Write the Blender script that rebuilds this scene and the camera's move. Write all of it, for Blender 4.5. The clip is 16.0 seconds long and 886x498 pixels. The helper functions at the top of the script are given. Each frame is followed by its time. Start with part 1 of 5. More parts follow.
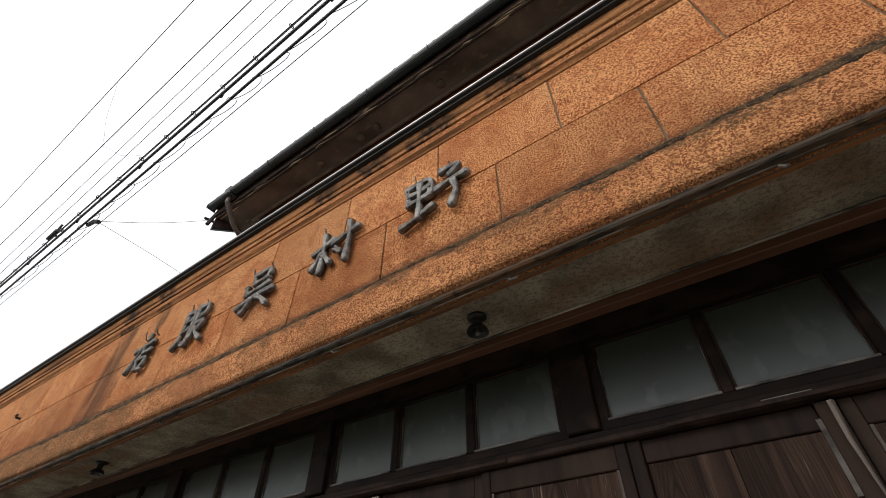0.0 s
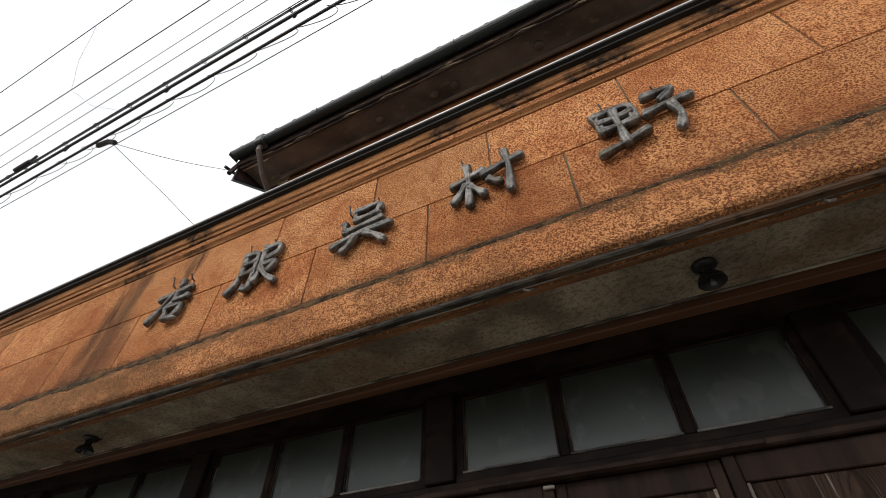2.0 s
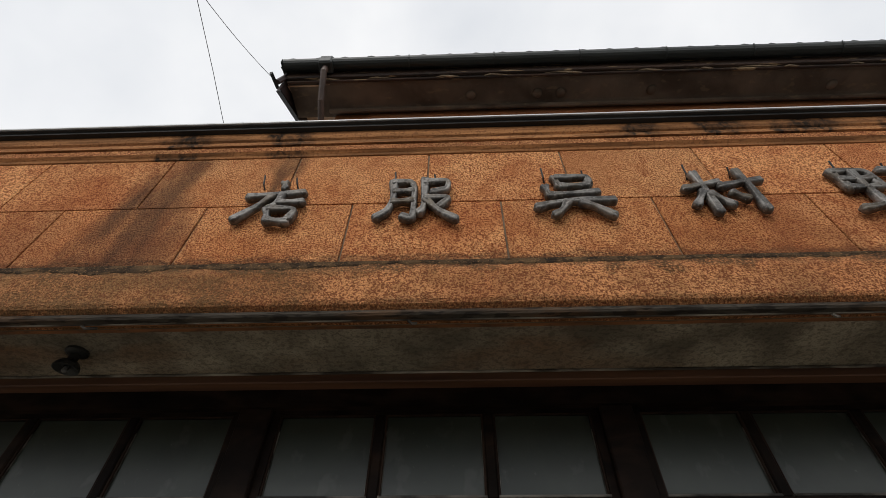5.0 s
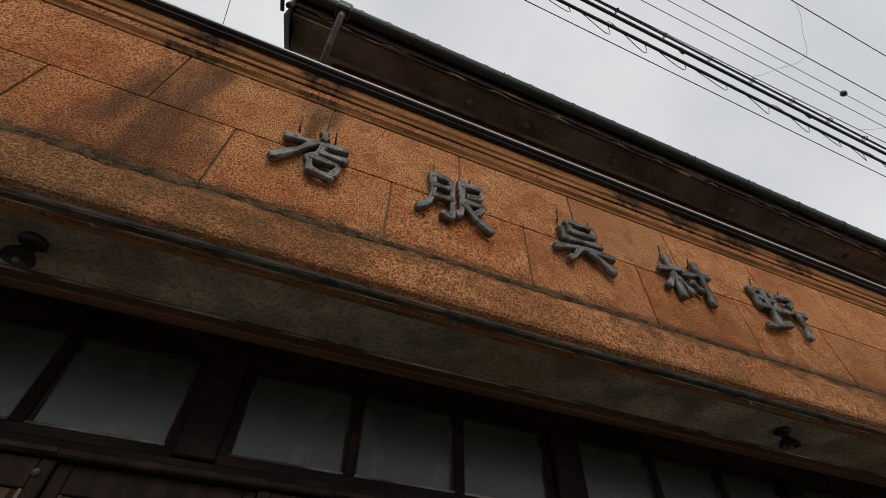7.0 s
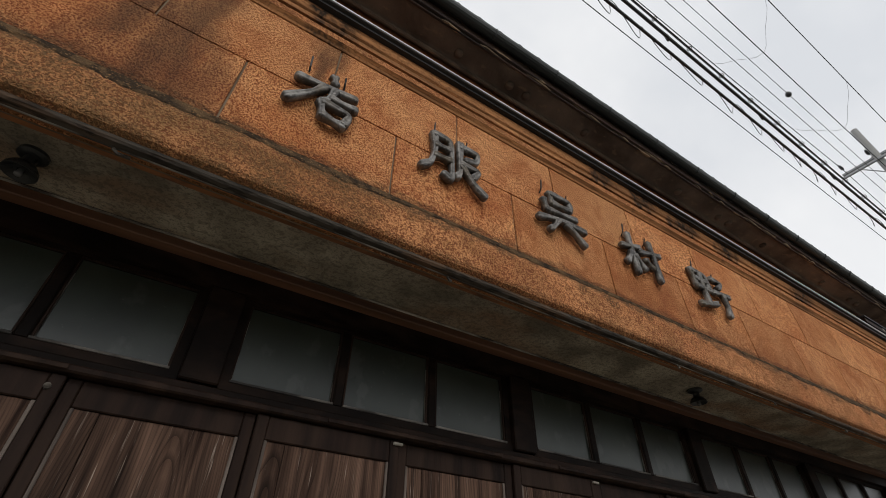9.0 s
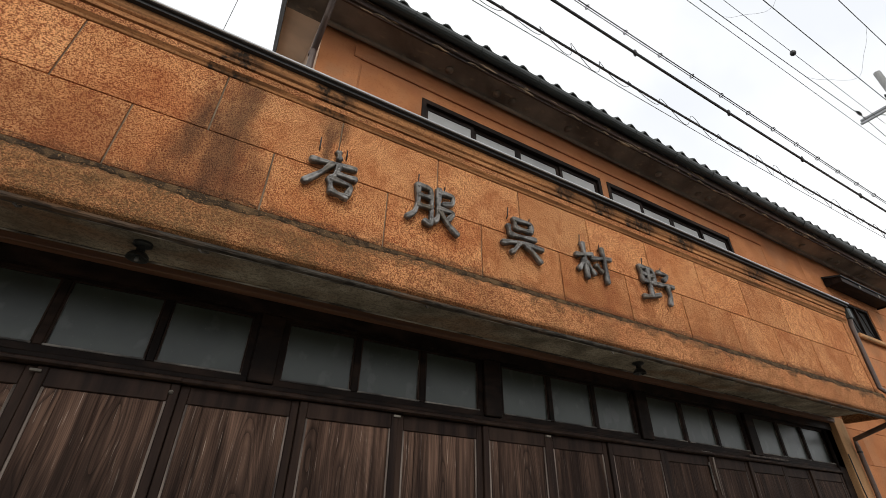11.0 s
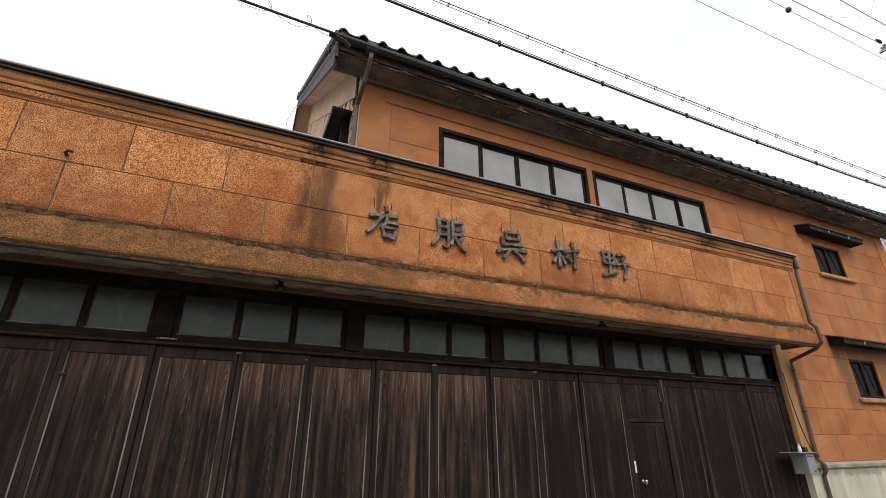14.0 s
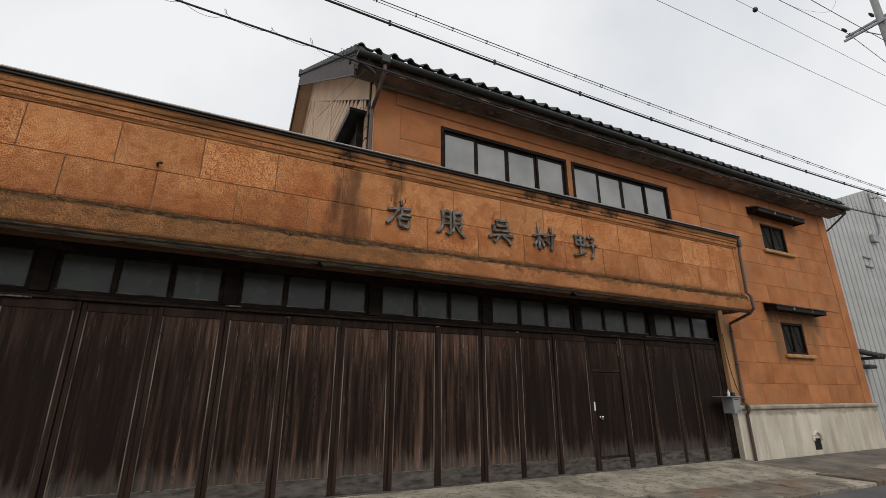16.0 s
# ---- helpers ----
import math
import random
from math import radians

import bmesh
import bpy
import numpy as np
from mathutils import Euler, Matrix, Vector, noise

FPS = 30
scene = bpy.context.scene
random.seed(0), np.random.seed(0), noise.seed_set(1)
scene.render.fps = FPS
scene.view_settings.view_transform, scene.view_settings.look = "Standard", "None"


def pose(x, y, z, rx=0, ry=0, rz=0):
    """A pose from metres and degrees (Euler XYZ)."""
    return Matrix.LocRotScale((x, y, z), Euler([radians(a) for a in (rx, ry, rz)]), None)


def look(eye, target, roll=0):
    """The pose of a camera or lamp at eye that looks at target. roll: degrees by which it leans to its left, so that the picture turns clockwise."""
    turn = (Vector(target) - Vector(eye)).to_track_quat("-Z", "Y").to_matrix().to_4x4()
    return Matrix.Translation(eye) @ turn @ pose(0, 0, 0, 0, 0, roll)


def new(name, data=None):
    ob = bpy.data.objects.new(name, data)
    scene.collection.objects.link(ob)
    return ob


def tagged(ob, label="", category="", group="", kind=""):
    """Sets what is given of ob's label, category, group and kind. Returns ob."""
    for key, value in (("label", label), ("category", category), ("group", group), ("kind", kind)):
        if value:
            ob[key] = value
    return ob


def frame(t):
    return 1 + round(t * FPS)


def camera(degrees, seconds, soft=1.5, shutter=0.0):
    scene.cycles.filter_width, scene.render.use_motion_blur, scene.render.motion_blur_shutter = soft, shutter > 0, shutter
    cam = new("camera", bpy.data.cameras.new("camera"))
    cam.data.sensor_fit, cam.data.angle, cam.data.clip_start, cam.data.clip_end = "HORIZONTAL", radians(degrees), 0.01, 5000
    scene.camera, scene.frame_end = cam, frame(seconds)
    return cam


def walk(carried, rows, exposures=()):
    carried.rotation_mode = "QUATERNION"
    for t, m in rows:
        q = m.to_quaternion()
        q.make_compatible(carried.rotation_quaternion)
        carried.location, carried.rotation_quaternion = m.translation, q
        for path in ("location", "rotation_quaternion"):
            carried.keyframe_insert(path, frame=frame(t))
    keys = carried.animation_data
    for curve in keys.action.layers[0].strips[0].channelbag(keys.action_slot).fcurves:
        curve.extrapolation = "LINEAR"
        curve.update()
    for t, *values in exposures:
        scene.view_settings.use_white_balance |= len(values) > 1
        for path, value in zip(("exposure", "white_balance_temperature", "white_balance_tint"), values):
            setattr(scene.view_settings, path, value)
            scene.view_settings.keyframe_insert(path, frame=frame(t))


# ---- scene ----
cam = camera(88.2, 16.0, soft=0.6)
METRES, EYE, TILT, LEAN, TURN = 10.4, 1.61, 0.0, 0.0, 35.4
ROWS = [
    (0.0, 0.0, 0.0, 0.0, -0.04, 42.57, -0.04),
    (0.5, -0.0311, 0.0267, 0.0011, -1.76, 42.86, 0.05),
    (1.0, -0.0695, 0.0492, 0.0017, -3.49, 43.53, 0.05),
    (1.5, -0.1016, 0.0708, 0.0003, -5.93, 44.53, 0.01),
    (2.0, -0.1348, 0.0916, 0.0029, -9.29, 45.2, 0.05),
    (2.5, -0.1655, 0.1083, 0.0058, -12.51, 45.83, 0.12),
    (3.0, -0.1948, 0.129, 0.0065, -15.91, 46.21, 0.12),
    (3.5, -0.2286, 0.1483, 0.0075, -19.42, 46.63, 0.05),
    (4.0, -0.2561, 0.1704, 0.007, -23.36, 47.27, -0.1),
    (4.5, -0.2806, 0.1948, 0.0091, -28.0, 48.07, -0.24),
    (7.0, -0.3783, 0.2714, 0.0083, -58.18, 46.47, -0.72),
    (7.5, -0.3902, 0.2843, 0.0064, -63.31, 45.01, -0.69),
    (8.0, -0.4012, 0.2905, 0.0055, -66.7, 43.49, -0.59),
    (8.5, -0.4043, 0.2938, 0.0056, -67.77, 41.37, -0.52),
    (9.0, -0.4091, 0.2905, 0.0029, -67.91, 39.37, -0.58),
    (11.5, -0.5364, 0.1957, 0.0014, -62.82, 29.84, -0.37),
    (12.0, -0.5711, 0.1773, 0.0019, -60.24, 28.08, -0.4),
    (12.5, -0.6026, 0.1572, 0.0003, -59.34, 26.38, -0.38),
    (13.0, -0.631, 0.1351, -0.0016, -59.08, 24.73, -0.22),
    (13.5, -0.6622, 0.1182, -0.004, -59.19, 23.38, -0.11),
    (14.0, -0.6909, 0.0987, -0.008, -59.72, 22.55, -0.0),
    (14.5, -0.7275, 0.0836, -0.0118, -60.48, 21.31, 0.08),
    (15.0, -0.7588, 0.0674, -0.0173, -61.26, 19.85, 0.07),
    (15.5, -0.7911, 0.0566, -0.0219, -61.48, 18.61, 0.14),
    (16.0, -0.828, 0.0492, -0.0251, -61.52, 17.66, 0.05),
]

walk(cam, [(t, pose(0, 0, EYE, TILT, LEAN, TURN) @ pose(METRES * x, METRES * y, METRES * z, 90 + pitch, roll, yaw)) for t, x, y, z, yaw, pitch, roll in ROWS],
     [(0.0, 0.50), (2.0, 0.38), (3.5, 0.26), (4.5, 0.18), (7.0, -0.26), (8.0, -0.22), (9.0, -0.01), (11.5, 0.43), (12.5, 0.50), (14.0, 0.45), (15.0, 0.11), (16.0, -0.02)])

# ---- overcast sky and a broad, weak sun ----
world = bpy.data.worlds.new("overcast")
scene.world = world
world.use_nodes = True
wn, wl = world.node_tree.nodes, world.node_tree.links
wn.clear()
w_out = wn.new("ShaderNodeOutputWorld")
w_bg = wn.new("ShaderNodeBackground")
w_sky = wn.new("ShaderNodeTexSky")
w_sky.sky_type, w_sky.sun_disc = "NISHITA", False
w_sky.sun_elevation, w_sky.sun_rotation = radians(46), radians(198)
w_dim = wn.new("ShaderNodeMix")
w_dim.data_type, w_dim.blend_type = "RGBA", "MULTIPLY"
w_dim.inputs[0].default_value = 1.0
w_dim.inputs[7].default_value = (0.10, 0.10, 0.10, 1)
w_cloud = wn.new("ShaderNodeTexNoise")
w_cloud.inputs["Scale"].default_value, w_cloud.inputs["Detail"].default_value = 2.2, 5.0
w_ramp = wn.new("ShaderNodeValToRGB")
w_ramp.color_ramp.elements[0].position, w_ramp.color_ramp.elements[0].color = 0.34, (0.80, 0.82, 0.85, 1)
w_ramp.color_ramp.elements[1].position, w_ramp.color_ramp.elements[1].color = 0.62, (1.0, 1.0, 1.0, 1)
w_mix = wn.new("ShaderNodeMix")
w_mix.data_type = "RGBA"
w_mix.inputs[0].default_value = 0.88
wl.new(w_sky.outputs[0], w_dim.inputs[6])
wl.new(w_dim.outputs[2], w_mix.inputs[6])
wl.new(w_cloud.outputs["Fac"], w_ramp.inputs[0])
wl.new(w_ramp.outputs[0], w_mix.inputs[7])
wl.new(w_mix.outputs[2], w_bg.inputs[0])
w_bg.inputs[1].default_value = 1.0
wl.new(w_bg.outputs[0], w_out.inputs[0])

sun = new("sun", bpy.data.lights.new("sun", "SUN"))
sun.data.energy, sun.data.angle, sun.data.color = 1.05, radians(38), (1.0, 0.97, 0.93)
sun.matrix_world = look((-9, -26, 30), (0, 2, 2))


# ---- materials ----
def surface(name, low, high, size=(3, 3, 3), rough=0.8, metal=0.0, grain=None, bump=0.3, bump_size=60.0, bump_depth=0.01,
            coarse=None, spread=(0.3, 0.7), spec=0.5, own=True, detail=6.0, tone=None, crisp=0.1, mottle=None, pits=False):
    """low, high: the two colours between which a noise of that size goes. grain: (colour, size, threshold, amount) of fine specks.
    coarse: (colour, size, amount) of large stains. mottle: flecks of middle size. pits: the specks lie deeper than the rest."""
    m = bpy.data.materials.new(name)
    m.use_nodes = True
    n, l = m.node_tree.nodes, m.node_tree.links
    b = n["Principled BSDF"]
    b.inputs["Roughness"].default_value, b.inputs["Metallic"].default_value = rough, metal
    b.inputs["Specular IOR Level"].default_value = spec
    tc = n.new("ShaderNodeTexCoord")
    co = tc.outputs["Object"]
    if own:
        info, times, add = n.new("ShaderNodeObjectInfo"), n.new("ShaderNodeMath"), n.new("ShaderNodeVectorMath")
        times.operation, times.inputs[1].default_value = "MULTIPLY", 37.0
        l.new(info.outputs["Random"], times.inputs[0])
        l.new(co, add.inputs[0]), l.new(times.outputs[0], add.inputs[1])
        co = add.outputs[0]

    def noise_of(scale, det=5.0, distort=0.0):
        mp, t = n.new("ShaderNodeMapping"), n.new("ShaderNodeTexNoise")
        mp.inputs["Scale"].default_value = scale if isinstance(scale, tuple) else (scale,) * 3
        t.inputs["Scale"].default_value, t.inputs["Detail"].default_value, t.inputs["Distortion"].default_value = 1.0, det, distort
        l.new(co, mp.inputs[0]), l.new(mp.outputs[0], t.inputs[0])
        return t.outputs["Fac"]

    def ramp(fac, a, c, p0, p1):
        r = n.new("ShaderNodeValToRGB")
        r.color_ramp.elements[0].position, r.color_ramp.elements[0].color = p0, a
        r.color_ramp.elements[1].position, r.color_ramp.elements[1].color = p1, c
        l.new(fac, r.inputs[0])
        return r.outputs[0]

    def mixed(fac, a, c, kind="MIX"):
        x = n.new("ShaderNodeMix")
        x.data_type, x.blend_type = "RGBA", kind
        l.new(fac, x.inputs[0])
        l.new(a, x.inputs[6])
        if isinstance(c, tuple):
            x.inputs[7].default_value = c
        else:
            l.new(c, x.inputs[7])
        return x.outputs[2]

    colour = ramp(noise_of(size, detail), (*low, 1), (*high, 1), *spread)
    heights = noise_of(bump_size, 4.0)
    if coarse:
        c, s, amount = coarse
        colour = mixed(ramp(noise_of(s, 7.0, 0.4), (0, 0, 0, 1), (amount,) * 3 + (1,), 0.48, 0.68), colour, (*c, 1))
    if mottle:
        c, s, p, amount = mottle
        colour = mixed(ramp(noise_of(s, 5.0), (0, 0, 0, 1), (amount,) * 3 + (1,), p, p + 0.06), colour, (*c, 1))
    if grain:
        c, s, p, amount = grain
        speck = noise_of(s, 2.0 if pits else 4.0, 0.6 if pits else 0.0)
        colour = mixed(ramp(speck, (0, 0, 0, 1), (amount,) * 3 + (1,), p, p + crisp), colour, (*c, 1))
        heights = speck if pits else heights
    if tone:
        own_info, span, tint = n.new("ShaderNodeObjectInfo"), n.new("ShaderNodeMapRange"), n.new("ShaderNodeMix")
        span.inputs["To Min"].default_value, span.inputs["To Max"].default_value = tone
        tint.data_type, tint.blend_type = "RGBA", "MULTIPLY"
        tint.inputs[0].default_value = 1.0
        l.new(own_info.outputs["Random"], span.inputs["Value"]), l.new(colour, tint.inputs[6]), l.new(span.outputs[0], tint.inputs[7])
        colour = tint.outputs[2]
    l.new(colour, b.inputs["Base Color"])
    if bump:
        bp = n.new("ShaderNodeBump")
        bp.inputs["Strength"].default_value, bp.inputs["Distance"].default_value = bump, bump_depth
        bp.invert = pits
        l.new(heights, bp.inputs["Height"])
        l.new(bp.outputs[0], b.inputs["Normal"])
    return m


def stain_and_shade(m, boxes, colour, amount, wobble=0.25, size=(4, 4, 1.2), fleck=0.0, rest=0.10):
    """Weather marks and painted-in shade, each with a shape of its own: boxes (x0, x1, z0, z1, soft) on the wall, in
    metres.
    """
    n, l = m.node_tree.nodes, m.node_tree.links
    b = n["Principled BSDF"]
    base = b.inputs["Base Color"].links[0].from_socket
    g, sep, mp, t = n.new("ShaderNodeNewGeometry"), n.new("ShaderNodeSeparateXYZ"), n.new("ShaderNodeMapping"), n.new("ShaderNodeTexNoise")
    l.new(g.outputs["Position"], sep.inputs[0]), l.new(g.outputs["Position"], mp.inputs[0])
    mp.inputs["Scale"].default_value = size
    t.inputs["Scale"].default_value, t.inputs["Detail"].default_value = 1.0, 6.0
    l.new(mp.outputs[0], t.inputs[0])

    def calc(op, a, c):
        x = n.new("ShaderNodeMath")
        x.operation = op
        for i, v in enumerate((a, c)):
            if isinstance(v, (int, float)):
                x.inputs[i].default_value = v
            else:
                l.new(v, x.inputs[i])
        return x.outputs[0]

    def band(v, a, c, soft):
        x, y = n.new("ShaderNodeMapRange"), n.new("ShaderNodeMapRange")
        for k, (lo, hi) in ((x, (a - soft, a + soft)), (y, (c + soft, c - soft))):
            k.interpolation_type = "SMOOTHSTEP"
            k.inputs["From Min"].default_value, k.inputs["From Max"].default_value = lo, hi
            l.new(v, k.inputs["Value"])
        return calc("MULTIPLY", x.outputs[0], y.outputs[0])

    shift = calc("MULTIPLY", calc("SUBTRACT", t.outputs["Fac"], 0.5), wobble * 4)
    px, pz = calc("ADD", sep.outputs[0], shift), calc("ADD", sep.outputs[2], shift)
    total = None
    for x0, x1, z0, z1, soft in boxes:
        one = calc("MULTIPLY", band(px, x0, x1, soft), band(pz, z0, z1, soft))
        total = one if total is None else calc("MAXIMUM", total, one)
    patch = n.new("ShaderNodeMapRange")
    patch.inputs["From Min"].default_value, patch.inputs["From Max"].default_value = 0.3, 0.6
    patch.inputs["To Min"].default_value, patch.inputs["To Max"].default_value = 0.45, 1.0
    l.new(t.outputs["Fac"], patch.inputs["Value"])
    total = calc("MULTIPLY", calc("MULTIPLY", total, patch.outputs[0]), amount)
    if fleck:
        fine, keep = n.new("ShaderNodeTexNoise"), n.new("ShaderNodeMapRange")
        fine.inputs["Scale"].default_value, fine.inputs["Detail"].default_value = fleck, 3.0
        keep.inputs["From Min"].default_value, keep.inputs["From Max"].default_value = 0.42, 0.54
        keep.inputs["To Min"].default_value = rest
        l.new(g.outputs["Position"], fine.inputs[0]), l.new(fine.outputs["Fac"], keep.inputs["Value"])
        total = calc("MULTIPLY", total, keep.outputs[0])
    x = n.new("ShaderNodeMix")
    x.data_type = "RGBA"
    l.new(total, x.inputs[0]), l.new(base, x.inputs[6])
    x.inputs[7].default_value = (*colour, 1)
    l.new(x.outputs[2], b.inputs["Base Color"])
    return m


STUCCO = dict(size=(1.6, 1.6, 1.6), rough=0.95, bump=0.9, bump_depth=0.020, spec=0.15, pits=True)
M_PANEL = surface("scraped orange stucco", (0.74, 0.31, 0.115), (0.98, 0.50, 0.215), mottle=((0.50, 0.16, 0.055), 9.0, 0.54, 0.4), grain=((0.24, 0.055, 0.018), 100.0, 0.45, 0.93),
                  coarse=((0.52, 0.17, 0.06), 2.2, 0.6), tone=(0.84, 1.05), crisp=0.14, **STUCCO)
stain_and_shade(M_PANEL, [(-6.0, -5.55, 3.3, 5.2, 0.16), (-5.15, -4.98, 4.1, 5.2, 0.08)], (0.06, 0.035, 0.022), 0.85)
stain_and_shade(M_PANEL, [(-30, 30, 3.38, 3.555, 0.02)], (0.024, 0.018, 0.013), 0.95, 0.05, (7, 7, 14), 55.0, 0.45)
stain_and_shade(M_PANEL, [(-30, 30, 3.3, 3.60, 0.05)], (0.20, 0.075, 0.03), 0.5, 0.16, (6, 6, 6), 60.0)
stain_and_shade(M_PANEL, [(-30, -6.2, 3.45, 3.95, 0.2), (-2.6, 0.5, 3.45, 3.75, 0.15)], (0.24, 0.08, 0.03), 0.5, 0.3, (6, 6, 6))
M_FASCIA = surface("stained orange stucco", (0.56, 0.22, 0.085), (0.76, 0.36, 0.15), crisp=0.12, mottle=((0.38, 0.17, 0.065), 12.0, 0.53, 0.5), grain=((0.20, 0.06, 0.024), 102.0, 0.455, 0.92),
                   coarse=((0.36, 0.19, 0.08), 2.4, 0.7), **STUCCO)
stain_and_shade(M_FASCIA, [(-30, 30, 3.450, 3.53, 0.028)], (0.020, 0.015, 0.011), 1.0, 0.045, (5, 5, 5), 62.0, 0.55)
stain_and_shade(M_FASCIA, [(-30, 30, 3.395, 3.55, 0.03)], (0.09, 0.052, 0.024), 0.85, 0.10, (6, 6, 6), 62.0, 0.25)
# Shade of the down-facing lower edge, put into the stucco colour as brown.
stain_and_shade(M_FASCIA, [(-30, 30, 3.0, 3.20, 0.02)], (0.10, 0.06, 0.03), 0.6, 0.05, (3, 3, 6), 60.0)
stain_and_shade(M_FASCIA, [(-30, -4.6, 3.1, 3.5, 0.12)], (0.13, 0.08, 0.035), 0.75, 0.25, (3, 3, 5), 70.0, 0.55)
M_CORNICE = surface("smooth orange mortar moulding", (0.28, 0.116, 0.043), (0.55, 0.255, 0.10), size=(0.9, 4, 14), rough=0.9, bump=0.6, bump_size=(9, 40, 40), bump_depth=0.012,
                    coarse=((0.10, 0.05, 0.022), (1.1, 4, 16), 0.8), spec=0.2, mottle=((0.20, 0.09, 0.035), (3, 14, 34), 0.54, 0.6), grain=((0.16, 0.065, 0.028), 60.0, 0.53, 0.6))
stain_and_shade(M_CORNICE, [(-6.05, -5.74, 4.4, 5.2, 0.06), (-5.25, -4.95, 4.4, 5.2, 0.06), (-2.62, -2.36, 4.745, 5.2, 0.06), (-2.05, -1.75, 4.72, 5.2, 0.06), (-1.52, -1.05, 4.745, 5.2, 0.06),
                  (-0.72, -0.30, 4.72, 5.2, 0.06), (0.8, 1.3, 4.72, 5.2, 0.1)], (0.018, 0.014, 0.010), 0.97, 0.10, (9, 9, 9), 28.0, 0.6)
M_MOSS = surface("dark mossy crust", (0.035, 0.024, 0.016), (0.13, 0.078, 0.038), size=(9, 9, 9), rough=0.95, bump=0.9, bump_size=90.0, bump_depth=0.012, spec=0.1,
                 grain=((0.30, 0.17, 0.075), 95.0, 0.58, 0.7), mottle=((0.016, 0.012, 0.009), 14.0, 0.5, 0.7))
M_JOINT = surface("grey joint mortar", (0.12, 0.075, 0.045), (0.30, 0.23, 0.15), size=(3, 3, 3), rough=0.95)
M_WALL = surface("smooth orange plaster", (0.34, 0.126, 0.047), (0.53, 0.22, 0.09), size=(1.7, 1.7, 1.7), rough=0.9, bump=0.35, bump_size=50.0, bump_depth=0.006,
                 grain=((0.30, 0.095, 0.04), 45.0, 0.55, 0.5), coarse=((0.32, 0.165, 0.085), 1.5, 0.65), spec=0.15, tone=(0.94, 1.05))
stain_and_shade(M_WALL, [(5.5, 8.0, 2.98, 3.6, 0.12), (5.65, 6.12, 2.2, 3.45, 0.15), (7.2, 7.7, 2.5, 3.45, 0.15)], (0.19, 0.11, 0.055), 0.9, 0.14)
# Plaster turns to a darker red-brown in a band below the eave.
stain_and_shade(M_WALL, [(-5.4, 10, 6.4, 6.8, 0.1)], (0.34, 0.13, 0.06), 0.5, 0.1)
M_BASE = surface("pale washed concrete", (0.52, 0.465, 0.375), (0.74, 0.675, 0.56), size=(1.6, 1.6, 0.7), rough=0.9, bump=0.3, bump_size=60.0, bump_depth=0.004,
                 coarse=((0.30, 0.22, 0.14), (2.2, 2.2, 0.4), 0.5), spec=0.25,
                 mottle=((0.34, 0.29, 0.22), (5, 5, 0.5), 0.58, 0.3), grain=((0.34, 0.30, 0.24), 40.0, 0.58, 0.4))
stain_and_shade(M_BASE, [(-30, 30, 0.90, 1.2, 0.05)], (0.20, 0.165, 0.115), 0.7, 0.06, (3, 3, 4))
M_STRIP = surface("yellowish weathered plaster", (0.40, 0.21, 0.095), (0.54, 0.30, 0.14), size=(3, 3, 1.2), rough=0.9, bump=0.4, coarse=((0.24, 0.16, 0.085), (3, 3, 1.0), 0.6),
                  grain=((0.26, 0.14, 0.065), 70.0, 0.54, 0.5), spec=0.2)
M_SOFFIT = surface("rough grey lime render", (0.20, 0.173, 0.128), (0.49, 0.43, 0.325), size=(3.2, 3.2, 3.2), rough=0.95, bump=0.8, bump_size=60.0, bump_depth=0.014, spread=(0.36, 0.66),
                   mottle=((0.085, 0.07, 0.052), (28, 34, 28), 0.52, 0.4), grain=((0.10, 0.09, 0.07), 95.0, 0.53, 0.5), coarse=((0.26, 0.12, 0.05), (0.9, 2.2, 1), 0.65), spec=0.15)
M_RUST = surface("rusty orange-brown drip band", (0.12, 0.055, 0.026), (0.50, 0.20, 0.068), size=(1.8, 6, 6), rough=0.9, bump=0.6, grain=((0.06, 0.045, 0.033), (9, 22, 22), 0.54, 0.5), coarse=((0.06, 0.05, 0.04), (1.3, 4, 4), 0.7))
M_DRIP = surface("dark weathered drip edge", (0.026, 0.022, 0.018), (0.115, 0.098, 0.078), size=(2, 9, 9), rough=0.9, bump=0.9, bump_size=(14, 50, 50), bump_depth=0.012, spec=0.2,
                 coarse=((0.16, 0.075, 0.03), (1.4, 6, 6), 0.7), mottle=((0.02, 0.017, 0.014), (9, 30, 30), 0.53, 0.7))
M_PALE = surface("pale mortar crumbs", (0.06, 0.05, 0.04), (0.46, 0.42, 0.35), size=(3.5, 9, 9), spread=(0.42, 0.66), rough=0.95)
M_CAP = surface("dark sheet-metal coping", (0.014, 0.014, 0.014), (0.035, 0.034, 0.033), size=(1, 4, 4), rough=0.5, metal=0.0, bump=0.1, spec=0.25)
M_BRIGHT = surface("bare bright metal edge", (0.45, 0.45, 0.45), (0.65, 0.65, 0.64), size=(1, 4, 4), rough=0.32, metal=0.9, bump=0.05)
M_DARKWOOD = surface("near-black weathered timber", (0.006, 0.0042, 0.0034), (0.017, 0.0108, 0.0082), size=(5, 30, 5), rough=0.6, bump=0.4, bump_size=(8, 90, 90), bump_depth=0.004,
                     coarse=((0.055, 0.031, 0.021), (2.5, 6, 6), 0.5), spec=0.10)
M_REDWOOD = surface("red-brown timber rail", (0.075, 0.032, 0.017), (0.18, 0.082, 0.042), size=(0.6, 12, 12), rough=0.6, bump=0.3, bump_size=(4, 90, 90), bump_depth=0.003,
                    coarse=((0.15, 0.085, 0.05), (0.8, 4, 4), 0.35))


